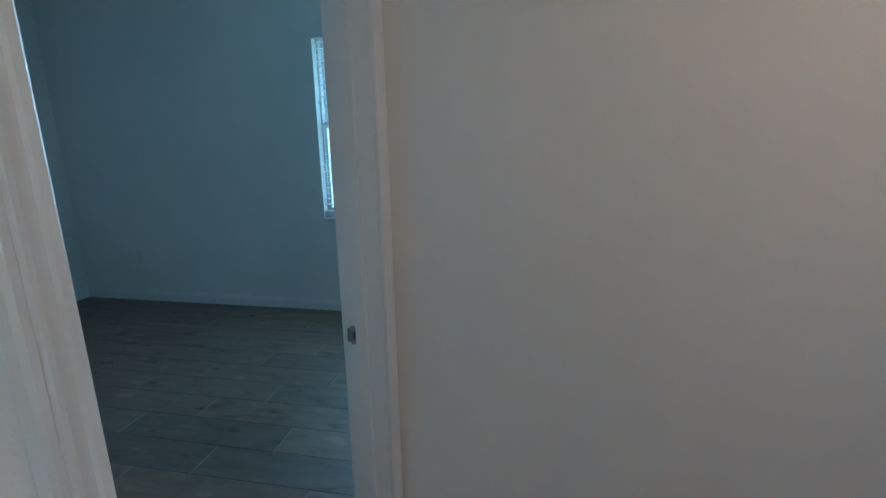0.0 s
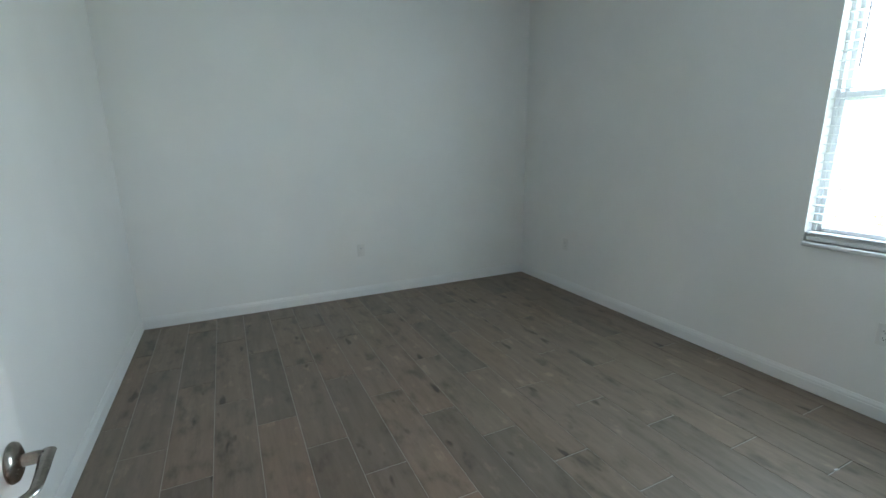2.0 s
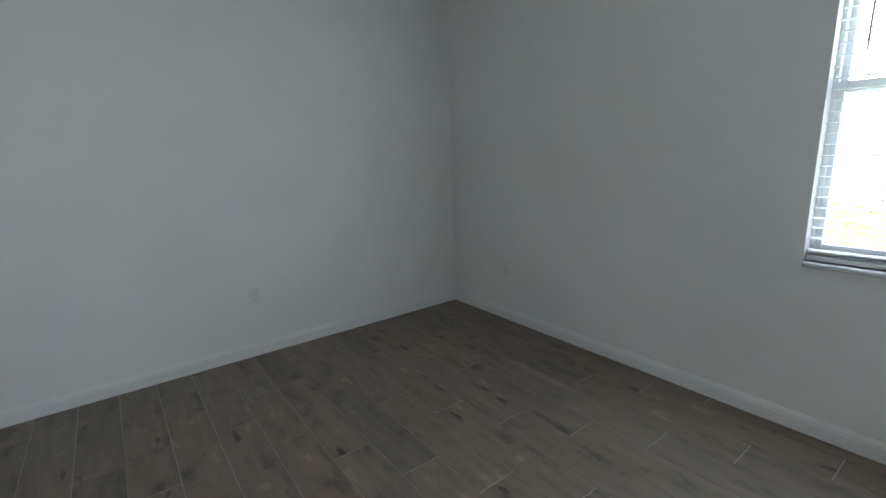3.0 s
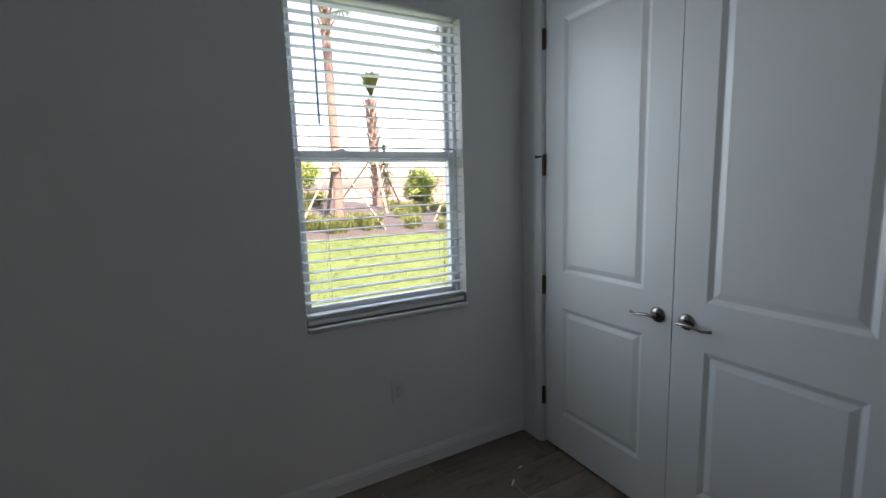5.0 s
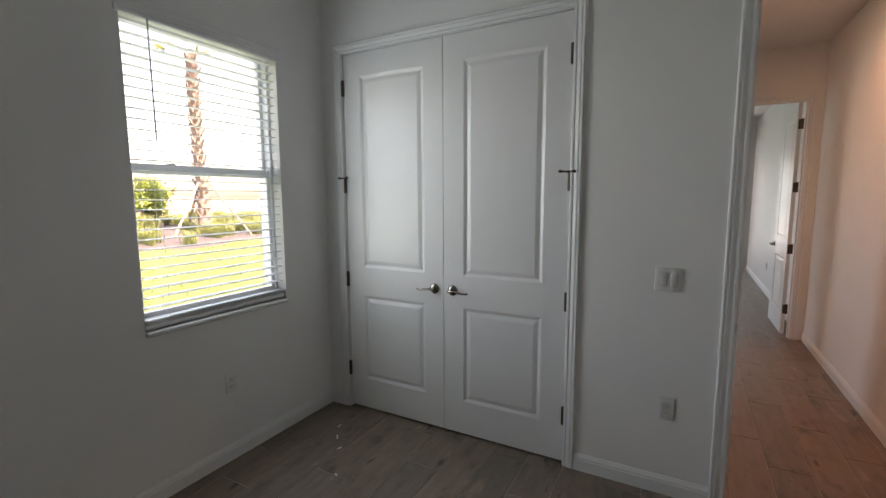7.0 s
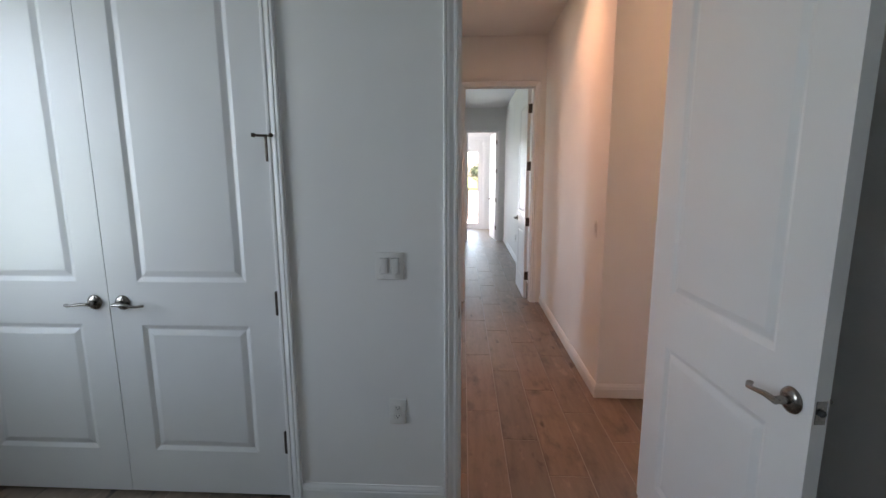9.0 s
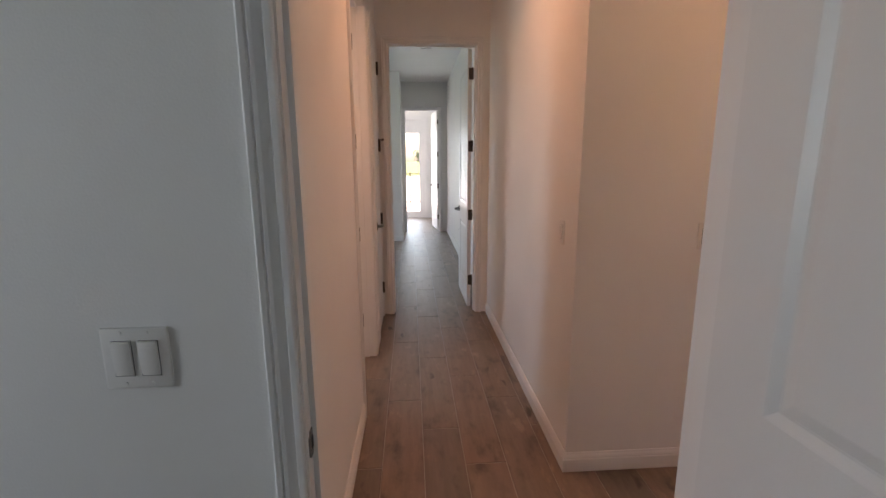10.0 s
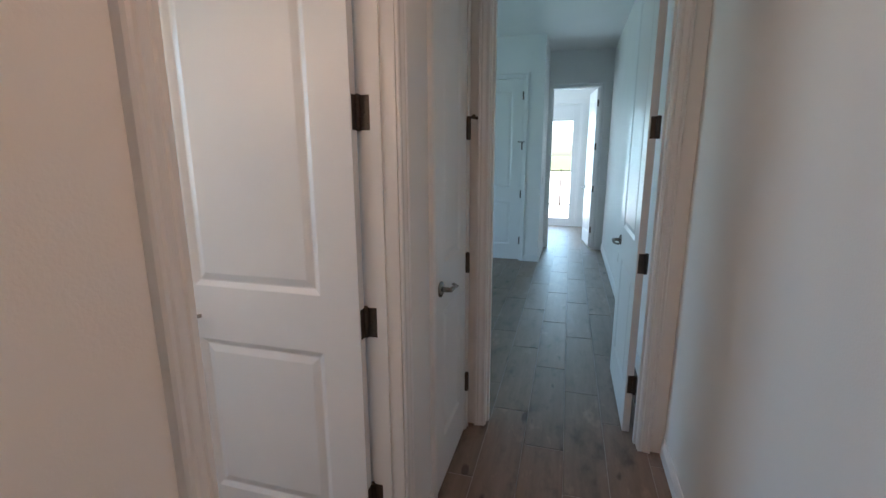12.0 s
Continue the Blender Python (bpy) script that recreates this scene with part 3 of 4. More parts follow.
window("window_2", Matrix(((0, 1, 0, 4.08), (-1, 0, 0, WIN_S[1]), (0, 0, 1, WIN_S[2]), (0, 0, 0, 1))),
       WIN_S[1] - WIN_S[0], WIN_S[3] - WIN_S[2], "white vinyl window with bright sill")
bm = bmesh.new()
soft_box(bm, 4.055, 4.15, WIN_S[0] - 0.012, WIN_S[1] + 0.012, WIN_S[2] - 0.024, WIN_S[2], 0.006, 2)
structure(part("window_sill_2", bm, M_SILL, smooth=True), "white marble window sill", "sill")
window("window_5", Matrix.Translation((3.0, 2.0, 1.0)), 0.8, 1.3, "white vinyl bath window")
# unseen window, added with its lamp to brighten the far room
window("added_window_4", Matrix.Translation((10.45, 2.0, 0.9)), 1.3, 1.4, "white vinyl single-hung window")
window("window_3", Matrix.Translation((5.6, 3.2, 0.4)), 2.3, 2.0, "white vinyl window")


# ---- window blind ----
BLIND = new("window_blind")
BLIND.matrix_basis = Matrix.Translation(((w0 + w1) / 2, 2.034, 0))
tagged(BLIND, "white faux-wood horizontal blind, lowered with open slats", "blind")
bw = (w1 - w0) / 2 - 0.008
bm = bmesh.new()
soft_box(bm, -bw, bw, -0.024, 0.026, 2.338, 2.380, 0.003)
part("head_rail", bm, M_BLIND, BLIND)
bm = bmesh.new()
outline = [(0, 2.332), (-0.006, 2.332), (-0.011, 2.338), (-0.011, 2.352), (-0.007, 2.358), (-0.009, 2.385), (-0.014, 2.396), (-0.014, 2.406), (0, 2.406)]
vw = bw + 0.028
ends = [[bm.verts.new((x, -0.036 + y, z)) for y, z in outline] for x in (-vw, vw)]
for k in range(len(outline)):
    j = (k + 1) % len(outline)
    bm.faces.new((ends[0][k], ends[0][j], ends[1][j], ends[1][k]))
bm.faces.new(ends[0][::-1])
bm.faces.new(ends[1])
for x in (-vw, vw - 0.012):
    box(bm, x, x + 0.012, -0.0358, -0.0345, 2.333, 2.405)
part("valance", bm, M_BLIND, BLIND, "moulded white valance")


def slat_mesh(tilt):
    bm = bmesh.new()
    rows = []
    for k in range(7):
        u = -1 + k / 3
        y, z = 0.0245 * u, -0.0022 * u * u
        z += y * math.tan(radians(tilt))
        rows.append([bm.verts.new((x, y, z + dz)) for x in (-bw, bw) for dz in (0.0012, -0.0012)])
    for a, b in zip(rows, rows[1:]):
        bm.faces.new((a[0], a[2], b[2], b[0]))
        bm.faces.new((a[1], b[1], b[3], a[3]))
        bm.faces.new((a[0], b[0], b[1], a[1]))
        bm.faces.new((a[2], a[3], b[3], b[2]))
    for r in (rows[0], rows[-1]):
        bm.faces.new((r[0], r[1], r[3], r[2]))
    return mesh_of(bm, M_BLIND, True)


SLAT = slat_mesh(1.5)
rng = random.Random(5)
for k in range(29):
    z = 2.312 - 0.0475 * k
    part("slat", SLAT, None, BLIND, m=pose(0, 0, z, rng.uniform(-1.5, 1.5), rng.uniform(-0.12, 0.12), 0))
for k in range(4):
    part("slat", SLAT, None, BLIND, m=pose(0, 0, 0.924 - 0.0066 * k, 0.6 * k, 0.05 * k, 0))
bm = bmesh.new()
soft_box(bm, -bw, bw, -0.026, 0.025, 0.874, 0.898, 0.004)
part("bottom_rail", bm, M_BLIND, BLIND)
for x in (-bw + 0.12, bw - 0.12):
    for y in (-0.0262, 0.0262):
        bm = bmesh.new()
        tube(bm, [(x, y, 0.905), (x, y, 2.345)], 0.0009, 6)
        part("ladder_cord", bm, M_BLIND, BLIND)
bm = bmesh.new()
tube(bm, [(-bw + 0.108, -0.045, 2.335), (-bw + 0.108, -0.047, 1.80), (-bw + 0.108, -0.047, 1.785)], [0.0038, 0.0044, 0.003], 6)
part("tilt_wand", bm, M_WAND, BLIND, "clear smoky plastic wand")


# ---- switches and outlets ----
def plate_bm(w, h):
    bm = bmesh.new()
    soft_box(bm, -w / 2, w / 2, -0.006, 0.0, -h / 2, h / 2, 0.0028, 3)
    return bm


def screw(parent, x, z):
    bm = bmesh.new()
    lathe(bm, [(0, 0), (0.0034, 0), (0.0026, 0.0012), (0, 0.0012)], 10)
    bm.transform(Matrix.Translation((x, -0.006, z)) @ Matrix.Rotation(radians(90), 4, "X"))
    part("screw", bm, M_PLASTIC, parent)


def outlet(m):
    root = tagged(part("wall_outlet", plate_bm(0.071, 0.116), M_PLASTIC, smooth=True, m=m),
                  "white duplex wall outlet low on the wall", "outlet", "wall outlets")
    for z in (-0.0195, 0.0195):
        bm = bmesh.new()
        soft_box(bm, -0.0165, 0.0165, -0.0085, -0.0055, z - 0.0135, z + 0.0135, 0.004, 2)
        face = part("receptacle", bm, M_PLASTIC, root, smooth=True)
        bm = bmesh.new()
        for x, hh in ((-0.0065, 0.0042), (0.0065, 0.0034)):
            box(bm, x - 0.0011, x + 0.0011, -0.0089, -0.0084, z + 0.002 - hh, z + 0.002 + hh)
        sub = bmesh.new()
        lathe(sub, [(0, 0), (0.0024, 0), (0.0024, 0.0005), (0, 0.0005)], 10)
        merge(bm, sub, Matrix.Translation((0, -0.0084, z - 0.0078)) @ Matrix.Rotation(radians(90), 4, "X"))
        part("slot", bm, M_DARK, face)
    screw(root, 0, 0)
    return root


def switch(m, gangs, label):
    w = 0.071 + 0.046 * (gangs - 1)
    root = tagged(part("light_switch", plate_bm(w, 0.116), M_PLASTIC, smooth=True, m=m), label, "switch", "light switches")
    for g in range(gangs):
        x = (g - (gangs - 1) / 2) * 0.046
        bm = bmesh.new()
        box(bm, x - 0.0172, x + 0.0172, -0.0064, -0.0058, -0.0340, 0.0340)
        part("rocker_gap", bm, M_DARK, root)
        bm = bmesh.new()
        soft_box(bm, x - 0.0163, x + 0.0163, -0.0105, -0.005, -0.0331, 0.0331, 0.0015, 2)
        for vert in bm.verts:
            if vert.co.y < -0.008:
                vert.co.y += 0.0035 * (vert.co.z / 0.033) * -0.7
        part("rocker", bm, M_PLASTIC, root, smooth=True)
        for z in (-0.0485, 0.0485):
            screw(root, x, z)
    return root


def on_wall(x, y, z, yaw):
    """A pose on a wall: the plate's back on the wall, facing local -y."""
    return Matrix.Translation((x, y, z)) @ Matrix.Rotation(radians(yaw), 4, "Z")


outlet(on_wall(0.575, 2.0, 0.457, 0))
outlet(on_wall(-1.845, 2.0, 0.457, 0))
outlet(on_wall(-2.562, 0.133, 0.455, 90))
outlet(on_wall(1.4, -0.212, 0.456, -90))
outlet(on_wall(7.40, -1.395, 0.42, 180))
switch(on_wall(1.4, -0.190, 1.109, -90), 2, "white two-gang rocker switch beside the door")
switch(on_wall(2.642, -1.39, 1.125, 180), 1, "white single rocker switch on the hall wall")
switch(on_wall(2.45, -2.008, 1.127, -90), 3, "white three-gang rocker switch near the corner")
switch(on_wall(9.1, -0.482, 1.12, 0), 1, "white single rocker switch on the passage wall")


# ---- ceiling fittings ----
# made-up wall fixture for the added vanity lamps, out of view
UNSEEN_VANITY_BAR = tagged(new("unseen_vanity_light"), "unseen nickel vanity light bar with three lit glass shades, added for light", "wall light")
UNSEEN_VANITY_BAR.matrix_basis = Matrix.Translation((BATH_X, 0.75, 2.0))
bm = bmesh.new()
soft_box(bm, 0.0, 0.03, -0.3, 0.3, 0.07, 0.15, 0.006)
part("back_plate", bm, M_NICKEL, UNSEEN_VANITY_BAR)
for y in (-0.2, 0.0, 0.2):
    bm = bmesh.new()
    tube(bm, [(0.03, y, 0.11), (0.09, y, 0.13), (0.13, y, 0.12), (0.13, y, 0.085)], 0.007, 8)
    part("arm", bm, M_NICKEL, UNSEEN_VANITY_BAR, smooth=True)
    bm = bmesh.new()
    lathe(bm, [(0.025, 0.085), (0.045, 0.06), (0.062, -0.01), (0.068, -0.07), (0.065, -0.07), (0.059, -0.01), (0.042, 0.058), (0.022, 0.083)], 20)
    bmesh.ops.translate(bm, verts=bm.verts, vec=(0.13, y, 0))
    shade = part("shade", bm, M_GLASS, UNSEEN_VANITY_BAR, "clear glass shade", smooth=True)
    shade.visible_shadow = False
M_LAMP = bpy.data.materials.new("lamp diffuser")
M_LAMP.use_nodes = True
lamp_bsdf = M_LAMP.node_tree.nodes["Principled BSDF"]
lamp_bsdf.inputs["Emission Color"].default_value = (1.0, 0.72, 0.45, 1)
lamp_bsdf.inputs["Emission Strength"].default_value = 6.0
# fixtures for the added recessed lights, none of them in view
for cx, cy, watts in UNSEEN_CANS:
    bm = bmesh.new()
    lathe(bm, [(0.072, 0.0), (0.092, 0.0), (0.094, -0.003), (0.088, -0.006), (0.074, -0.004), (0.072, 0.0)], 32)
    can = tagged(part("unseen_recessed_light", bm, M_TRIM, smooth=True, m=Matrix.Translation((cx, cy, CEIL))),
                 "round white recessed ceiling light, added out of view, switched on", "ceiling light", "recessed lights")
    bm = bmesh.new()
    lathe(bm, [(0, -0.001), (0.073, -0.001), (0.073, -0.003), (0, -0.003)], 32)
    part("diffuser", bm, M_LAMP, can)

bm = bmesh.new()
soft_box(bm, -0.17, 0.17, -0.10, -0.075, -0.012, 0, 0.003)
soft_box(bm, -0.17, 0.17, 0.075, 0.10, -0.012, 0, 0.003)
soft_box(bm, -0.17, -0.145, -0.075, 0.075, -0.012, 0, 0.003)
soft_box(bm, 0.145, 0.17, -0.075, 0.075, -0.012, 0, 0.003)
VENT = tagged(new("ceiling_vent"), "white louvred air vent in the ceiling", "air vent")
VENT.matrix_basis = Matrix.Translation((7.01, -0.90, CEIL))
part("frame", bm, M_TRIM, VENT)
bm = bmesh.new()
box(bm, -0.145, 0.145, -0.075, 0.075, -0.0015, -0.0005)
part("backing", bm, M_DARK, VENT)
for k in range(7):
    bm = bmesh.new()
    box(bm, -0.007, 0.007, -0.075, 0.075, -0.0006, 0.0006)
    part("slat", bm, M_TRIM, VENT, m=pose(-0.125 + 0.0415 * k, 0, -0.007, 0, -20, 0))

# a few white slivers of debris on the floor by the closet
for x, y, a, ln in ((1.02, 1.62, 40, 0.045), (1.13, 1.70, 10, 0.03), (0.93, 1.52, -30, 0.03), (0.72, 1.36, 70, 0.02)):
    bm = bmesh.new()
    soft_box(bm, -ln / 2, ln / 2, -0.004, 0.004, 0, 0.003, 0.001, 1)
    for vert in bm.verts:
        vert.co.z += 0.004 * max(0, vert.co.x / ln)
    tagged(part("debris_sliver", bm, M_BLIND, m=pose(x, y, 0.0005, 0, 0, a)), "tiny white sliver of debris on the tile floor", "debris", "slivers by the closet")

# ---- glazed door of the far room ----
GL = new("door_9")
GL.matrix_basis = Matrix.Translation((12.2, -0.07, 0))
structure(GL, "white full-light glazed exterior door", "door")
bm = bmesh.new()
soft_box(bm, 0.02, 0.14, -0.95, -0.915, 0, 2.47, 0.003)
soft_box(bm, 0.02, 0.14, -0.035, 0.0, 0, 2.47, 0.003)
soft_box(bm, 0.02, 0.14, -0.915, -0.035, 2.435, 2.47, 0.003)
soft_box(bm, 0.02, 0.17, -0.915, -0.035, 0, 0.02, 0.003)
part("door_frame", bm, M_TRIM, GL)
bm = bmesh.new()
for a in ((-0.915, -0.790, 0.02, 2.435), (-0.160, -0.035, 0.02, 2.435), (-0.790, -0.160, 0.02, 0.16), (-0.790, -0.160, 2.19, 2.435)):
    soft_box(bm, 0.045, 0.09, a[0], a[1], a[2], a[3], 0.004)
leaf = part("leaf", bm, M_DOOR, GL)
bm = bmesh.new()
box(bm, 0.064, 0.070, -0.795, -0.155, 0.155, 2.195)
pane = part("pane", bm, M_GLASS, leaf)
pane.visible_shadow = False
bm = bmesh.new()
soft_box(bm, 0.012, 0.040, -0.80, -0.15, 2.14, 2.20, 0.004)
part("blind_head", bm, M_BLIND, leaf, "white blind head rail")
casing_root = structure(part("door_frame_8", (lambda b: (box(b, 12.185, 12.1995, -1.10, -1.025, 0, 2.55), box(b, 12.185, 12.1995, -0.065, 0.01, 0, 2.55),
                        box(b, 12.185, 12.1995, -1.025, -0.065, 2.475, 2.55), b)[-1])(bmesh.new()), M_TRIM), "white flat casing round the glazed door", "door frame")


# ---- outdoors ----
def ground_z(x, y):
    """Lawn rising to a planted bank north of the house, flat elsewhere."""
    def smooth(a, b, t):
        t = min(1, max(0, (t - a) / (b - a)))
        return t * t * (3 - 2 * t)
    edge = 8.7 + 0.25 * max(0, x - 3.5)
    rise = 0.72 - 0.50 * smooth(3.0, 6.5, x)
    z = -0.20 + 0.66 * smooth(3.0, edge + 0.4, y) + rise * smooth(edge - 0.6, edge + 4.5, y)
    z -= (rise + 0.25) * smooth(edge + 7, edge + 20, y)
    if y > 8:
        z += 0.05 * noise.noise((x * 0.5, y * 0.5, 0))
    return z


def sheet(xs, ys, lift=0.0):
    bm = bmesh.new()
    grid = [[bm.verts.new((x, y, ground_z(x, y) + lift)) for x in xs] for y in ys]
    for a, b in zip(grid, grid[1:]):
        for k in range(len(xs) - 1):
            bm.faces.new((a[k], a[k + 1], b[k + 1], b[k]))
    return bm


far = [-900, -400, -150, -70, -40]
xs = far + [x * 0.8 for x in range(-30, 61)] + [60, 80, 160, 400, 900]
ys = far + [-20, -10, -6.5] + [y * 0.7 for y in range(-4, 60)] + [50, 70, 150, 400, 900]
structure(part("ground", sheet(sorted(xs), sorted(ys)), M_LAWN, smooth=True), "sunlit mown lawn round the house", "ground")


def bed_edge(x):
    return 8.7 + 0.25 * max(0, x - 3.5) + 0.25 * math.sin(x * 0.9) + 0.15 * math.sin(x * 2.3)


bm = bmesh.new()
bed_x = [-8 + 0.4 * k for k in range(76)]
rows = []
for k in range(22):
    rows.append([bm.verts.new((x, bed_edge(x) + 0.28 * k, 0)) for x in bed_x])
for row_k, row in enumerate(rows):
    for vert in row:
        lift = 0.03 if 0 < row_k < 21 else -0.03
        vert.co.z = ground_z(vert.co.x, vert.co.y) + lift + 0.025 * noise.noise((vert.co.x * 3, vert.co.y * 3, 5))
for a, b in zip(rows, rows[1:]):
    for k in range(len(bed_x) - 1):
        bm.faces.new((a[k], a[k + 1], b[k + 1], b[k]))
structure(part("planting_bed", bm, M_MULCH, smooth=True), "bark mulch planting bed on the bank", "planting bed")


def blades(spots, seed, mat, name, label, lo, hi, width, lean, per, group=""):
    """Tufts of narrow bent blades."""
    r = random.Random(seed)
    bm = bmesh.new()
    for x, y in spots:
        z = ground_z(x, y) + 0.02
        for _ in range(per):
            a, h = r.uniform(0, 6.283), r.uniform(lo, hi)
            out = Vector((math.cos(a), math.sin(a), 0))
            side = Vector((-out.y, out.x, 0)) * width
            p = Vector((x + r.uniform(-.06, .06), y + r.uniform(-.06, .06), z))
            k = r.uniform(0.3, 1) * lean
            q, t = p + out * (h * k * 0.35) + Vector((0, 0, h * 0.65)), p + out * (h * k) + Vector((0, 0, h))
            v = [bm.verts.new(c) for c in (p - side, p + side, q + side * 0.8, q - side * 0.8, t)]
            bm.faces.new(v[:4])
            bm.faces.new((v[3], v[2], v[4]))
    return bm


r = random.Random(11)
spots = []
for _ in range(5200):
    x, y = r.uniform(-1.5, 11), r.uniform(3.6, 11.2)
    if y < bed_edge(x) + 0.1:
        spots.append((x, y))
tagged(part("grass", blades(spots, 3, M_GRASS, "", "", 0.010, 0.024, 0.007, 2.2, 5), M_GRASS), "short sunlit lawn grass blades", "grass", kind="stuff")

r = random.Random(21)
for k in range(150):
    x = r.uniform(-0.5, 13)
    y = bed_edge(x) + 0.55 + 4.4 * r.random() ** 1.6
    bm = blades([(x + r.uniform(-.2, .2), y + r.uniform(-.2, .2)) for _ in range(5)], k, M_BLADE, "", "", 0.18, 0.38, 0.010, 0.95, 28)
    tagged(part("ornamental_grass", bm, M_BLADE), "arching tuft of ornamental grass in mulch", "grass tuft", "grass tufts in the bed")


def leaves(bm, r, centre, radii, count, size, shell=0.35):
    """Small bent leaves scattered through an uneven crown."""
    for _ in range(count):
        d = Vector((r.gauss(0, 1), r.gauss(0, 1), r.gauss(0, 1))).normalized()
        bumpy = 0.75 + 0.45 * noise.noise(Vector(centre) + d * 1.7)
        f = (shell + (1 - shell) * r.random()) * bumpy
        p = Vector(centre) + Vector((d.x * radii[0], d.y * radii[1], d.z * radii[2])) * f
        a = Vector((r.gauss(0, 1), r.gauss(0, 1), r.gauss(0, 0.6))).normalized() * size * r.uniform(0.6, 1.3)
        b = a.orthogonal().normalized() * size * 0.36
        v = [bm.verts.new(c) for c in (p - a * 0.5, p + b, p + a * 0.55 + Vector((0, 0, -0.2 * size)), p - b)]
        bm.faces.new(v[:3])
        bm.faces.new((v[0], v[2], v[3]))


def bush(x, y, w, h, seed, mat, label, trunk=0.3, size=0.11, count=900, name="bush", taper=0.0):
    r = random.Random(seed)
    z = ground_z(x, y)
    root = tagged(new(name), label, name)
    root.matrix_basis = Matrix.Translation((x, y, z))
    bm = bmesh.new()
    tube(bm, [(0, 0, -0.05), (0.02, 0, trunk), (0.0, 0.03, h * 0.6)], [0.05, 0.04, 0.015], 8)
    for k in range(5):
        a = k * 1.3
        tube(bm, [(0.01, 0, trunk * 0.9), (w * 0.25 * math.cos(a), w * 0.25 * math.sin(a), h * 0.55)], [0.022, 0.008], 6)
    part("trunk", bm, M_TRUNK, root, smooth=True)
    bm = bmesh.new()
    if taper:
        for k in range(7):
            f = k / 6
            rr = w / 2 * (1 - 0.85 * f)
            leaves(bm, r, (0, 0, trunk + (h - trunk) * f), (rr, rr, h * 0.1), count // 7, size, 0.1)
    else:
        leaves(bm, r, (0, 0, trunk + (h - trunk) * 0.5), (w / 2, w / 2, (h - trunk) / 2 * 1.15), count, size)
    part("crown", bm, mat, root)


def palm(x, y, height, radius, seed, booted, crown_up, label, stakes=True, fronds=15):
    """A cabbage palm: a trunk with rings or old leaf boots, a tight crown of fan fronds, and braces."""
    r = random.Random(seed)
    z = ground_z(x, y)
    root = tagged(new("palm_tree"), label, "palm tree", "palms in the bed")
    root.matrix_basis = Matrix.Translation((x, y, z))
    bm = bmesh.new()
    pts, rad = [], []
    steps = 40
    for k in range(steps + 1):
        f = k / steps
        pts.append((0.06 * math.sin(f * 2 + seed), 0.05 * math.sin(f * 1.5), -0.1 + (height + 0.1) * f))
        rad.append(radius * (1.25 - 0.3 * min(1, f * 4)) * (1 + 0.05 * math.sin(k * 2.4) + r.uniform(-0.03, 0.03)))
    tube(bm, pts, rad, 14)
    part("trunk", bm, M_TRUNK, root, smooth=True)
    bm = bmesh.new()
    low = 0.25 if booted else height * 0.86
    count = int((height - low) / 0.035)
    for k in range(count):
        zz, a = low + 0.035 * k, k * 2.4
        out, side = Vector((math.cos(a), math.sin(a), 0)), Vector((-math.sin(a), math.cos(a), 0))
        p = Vector((0.06 * math.sin(zz / height * 2 + seed), 0, zz)) + out * radius * 0.85
        ln = r.uniform(0.14, 0.26)
        tip = p + out * ln * r.uniform(0.35, 0.7) + Vector((0, 0, ln))
        w = 0.045
        v = [bm.verts.new(c) for c in (p - side * w, p + side * w, tip + side * w * 0.45, tip - side * w * 0.45,
                                       p - side * w - out * 0.05, p + side * w - out * 0.05, tip - out * 0.03)]
        for ids in ((0, 1, 2, 3), (0, 3, 6, 4), (1, 5, 6, 2), (2, 6, 3), (0, 4, 5, 1)):
            bm.faces.new([v[i] for i in ids])
    part("leaf_boots", bm, M_BOOT, root)
    bm = bmesh.new()
    for k in range(fronds):
        a, rise = k * 2.4 + r.uniform(-.3, .3), r.uniform(*crown_up)
        way = Vector((math.cos(a) * math.cos(rise), math.sin(a) * math.cos(rise), math.sin(rise)))
        side = Vector((-math.sin(a), math.cos(a), 0))
        up = side.cross(way) * -1
        start = Vector((0, 0, height - 0.05))
        stem = r.uniform(0.45, 0.75) * (0.25 if fronds < 10 else 1.0)
        hub = start + way * stem
        v = [bm.verts.new(c) for c in (start - side * 0.015, start + side * 0.015, hub + side * 0.01, hub - side * 0.01)]
        bm.faces.new(v)
        for j in range(13):
            t = (j - 6) / 6 * (0.32 if fronds < 10 else 1.25)
            d = way * math.cos(t) + side * math.sin(t)
            ln = r.uniform(0.45, 0.62) * (1 - 0.25 * abs(t)) * (1.5 if fronds < 10 else 1.0)
            w = d.cross(up).normalized() * 0.022
            mid, tip = hub + d * ln * 0.6, hub + d * ln - Vector((0, 0, 0.16 * ln + 0.06))
            q = [bm.verts.new(c) for c in (hub - w * 0.3, hub + w * 0.3, mid + w, mid - w, tip)]
            bm.faces.new(q[:4])
            bm.faces.new((q[3], q[2], q[4]))
    part("crown", bm, M_FROND, root)
    if stakes:
        bm = bmesh.new()
        lathe(bm, [(radius * 0.9, 1.22), (radius * 1.18, 1.22), (radius * 1.18, 1.36), (radius * 0.9, 1.36)], 14)
        part("brace_band", bm, M_STAKE, root)
        for k in range(3):
            a = k * 2.094 + 0.5 + seed
            out = Vector((math.cos(a), math.sin(a), 0))
            foot = out * 1.15
            foot.z = ground_z(x + foot.x, y + foot.y) - z - 0.05
            bm = bmesh.new()
            tube(bm, [foot, out * radius * 1.15 + Vector((0, 0, 1.34))], 0.038, 4, 0.6)
            part("brace", bm, M_STAKE, root)


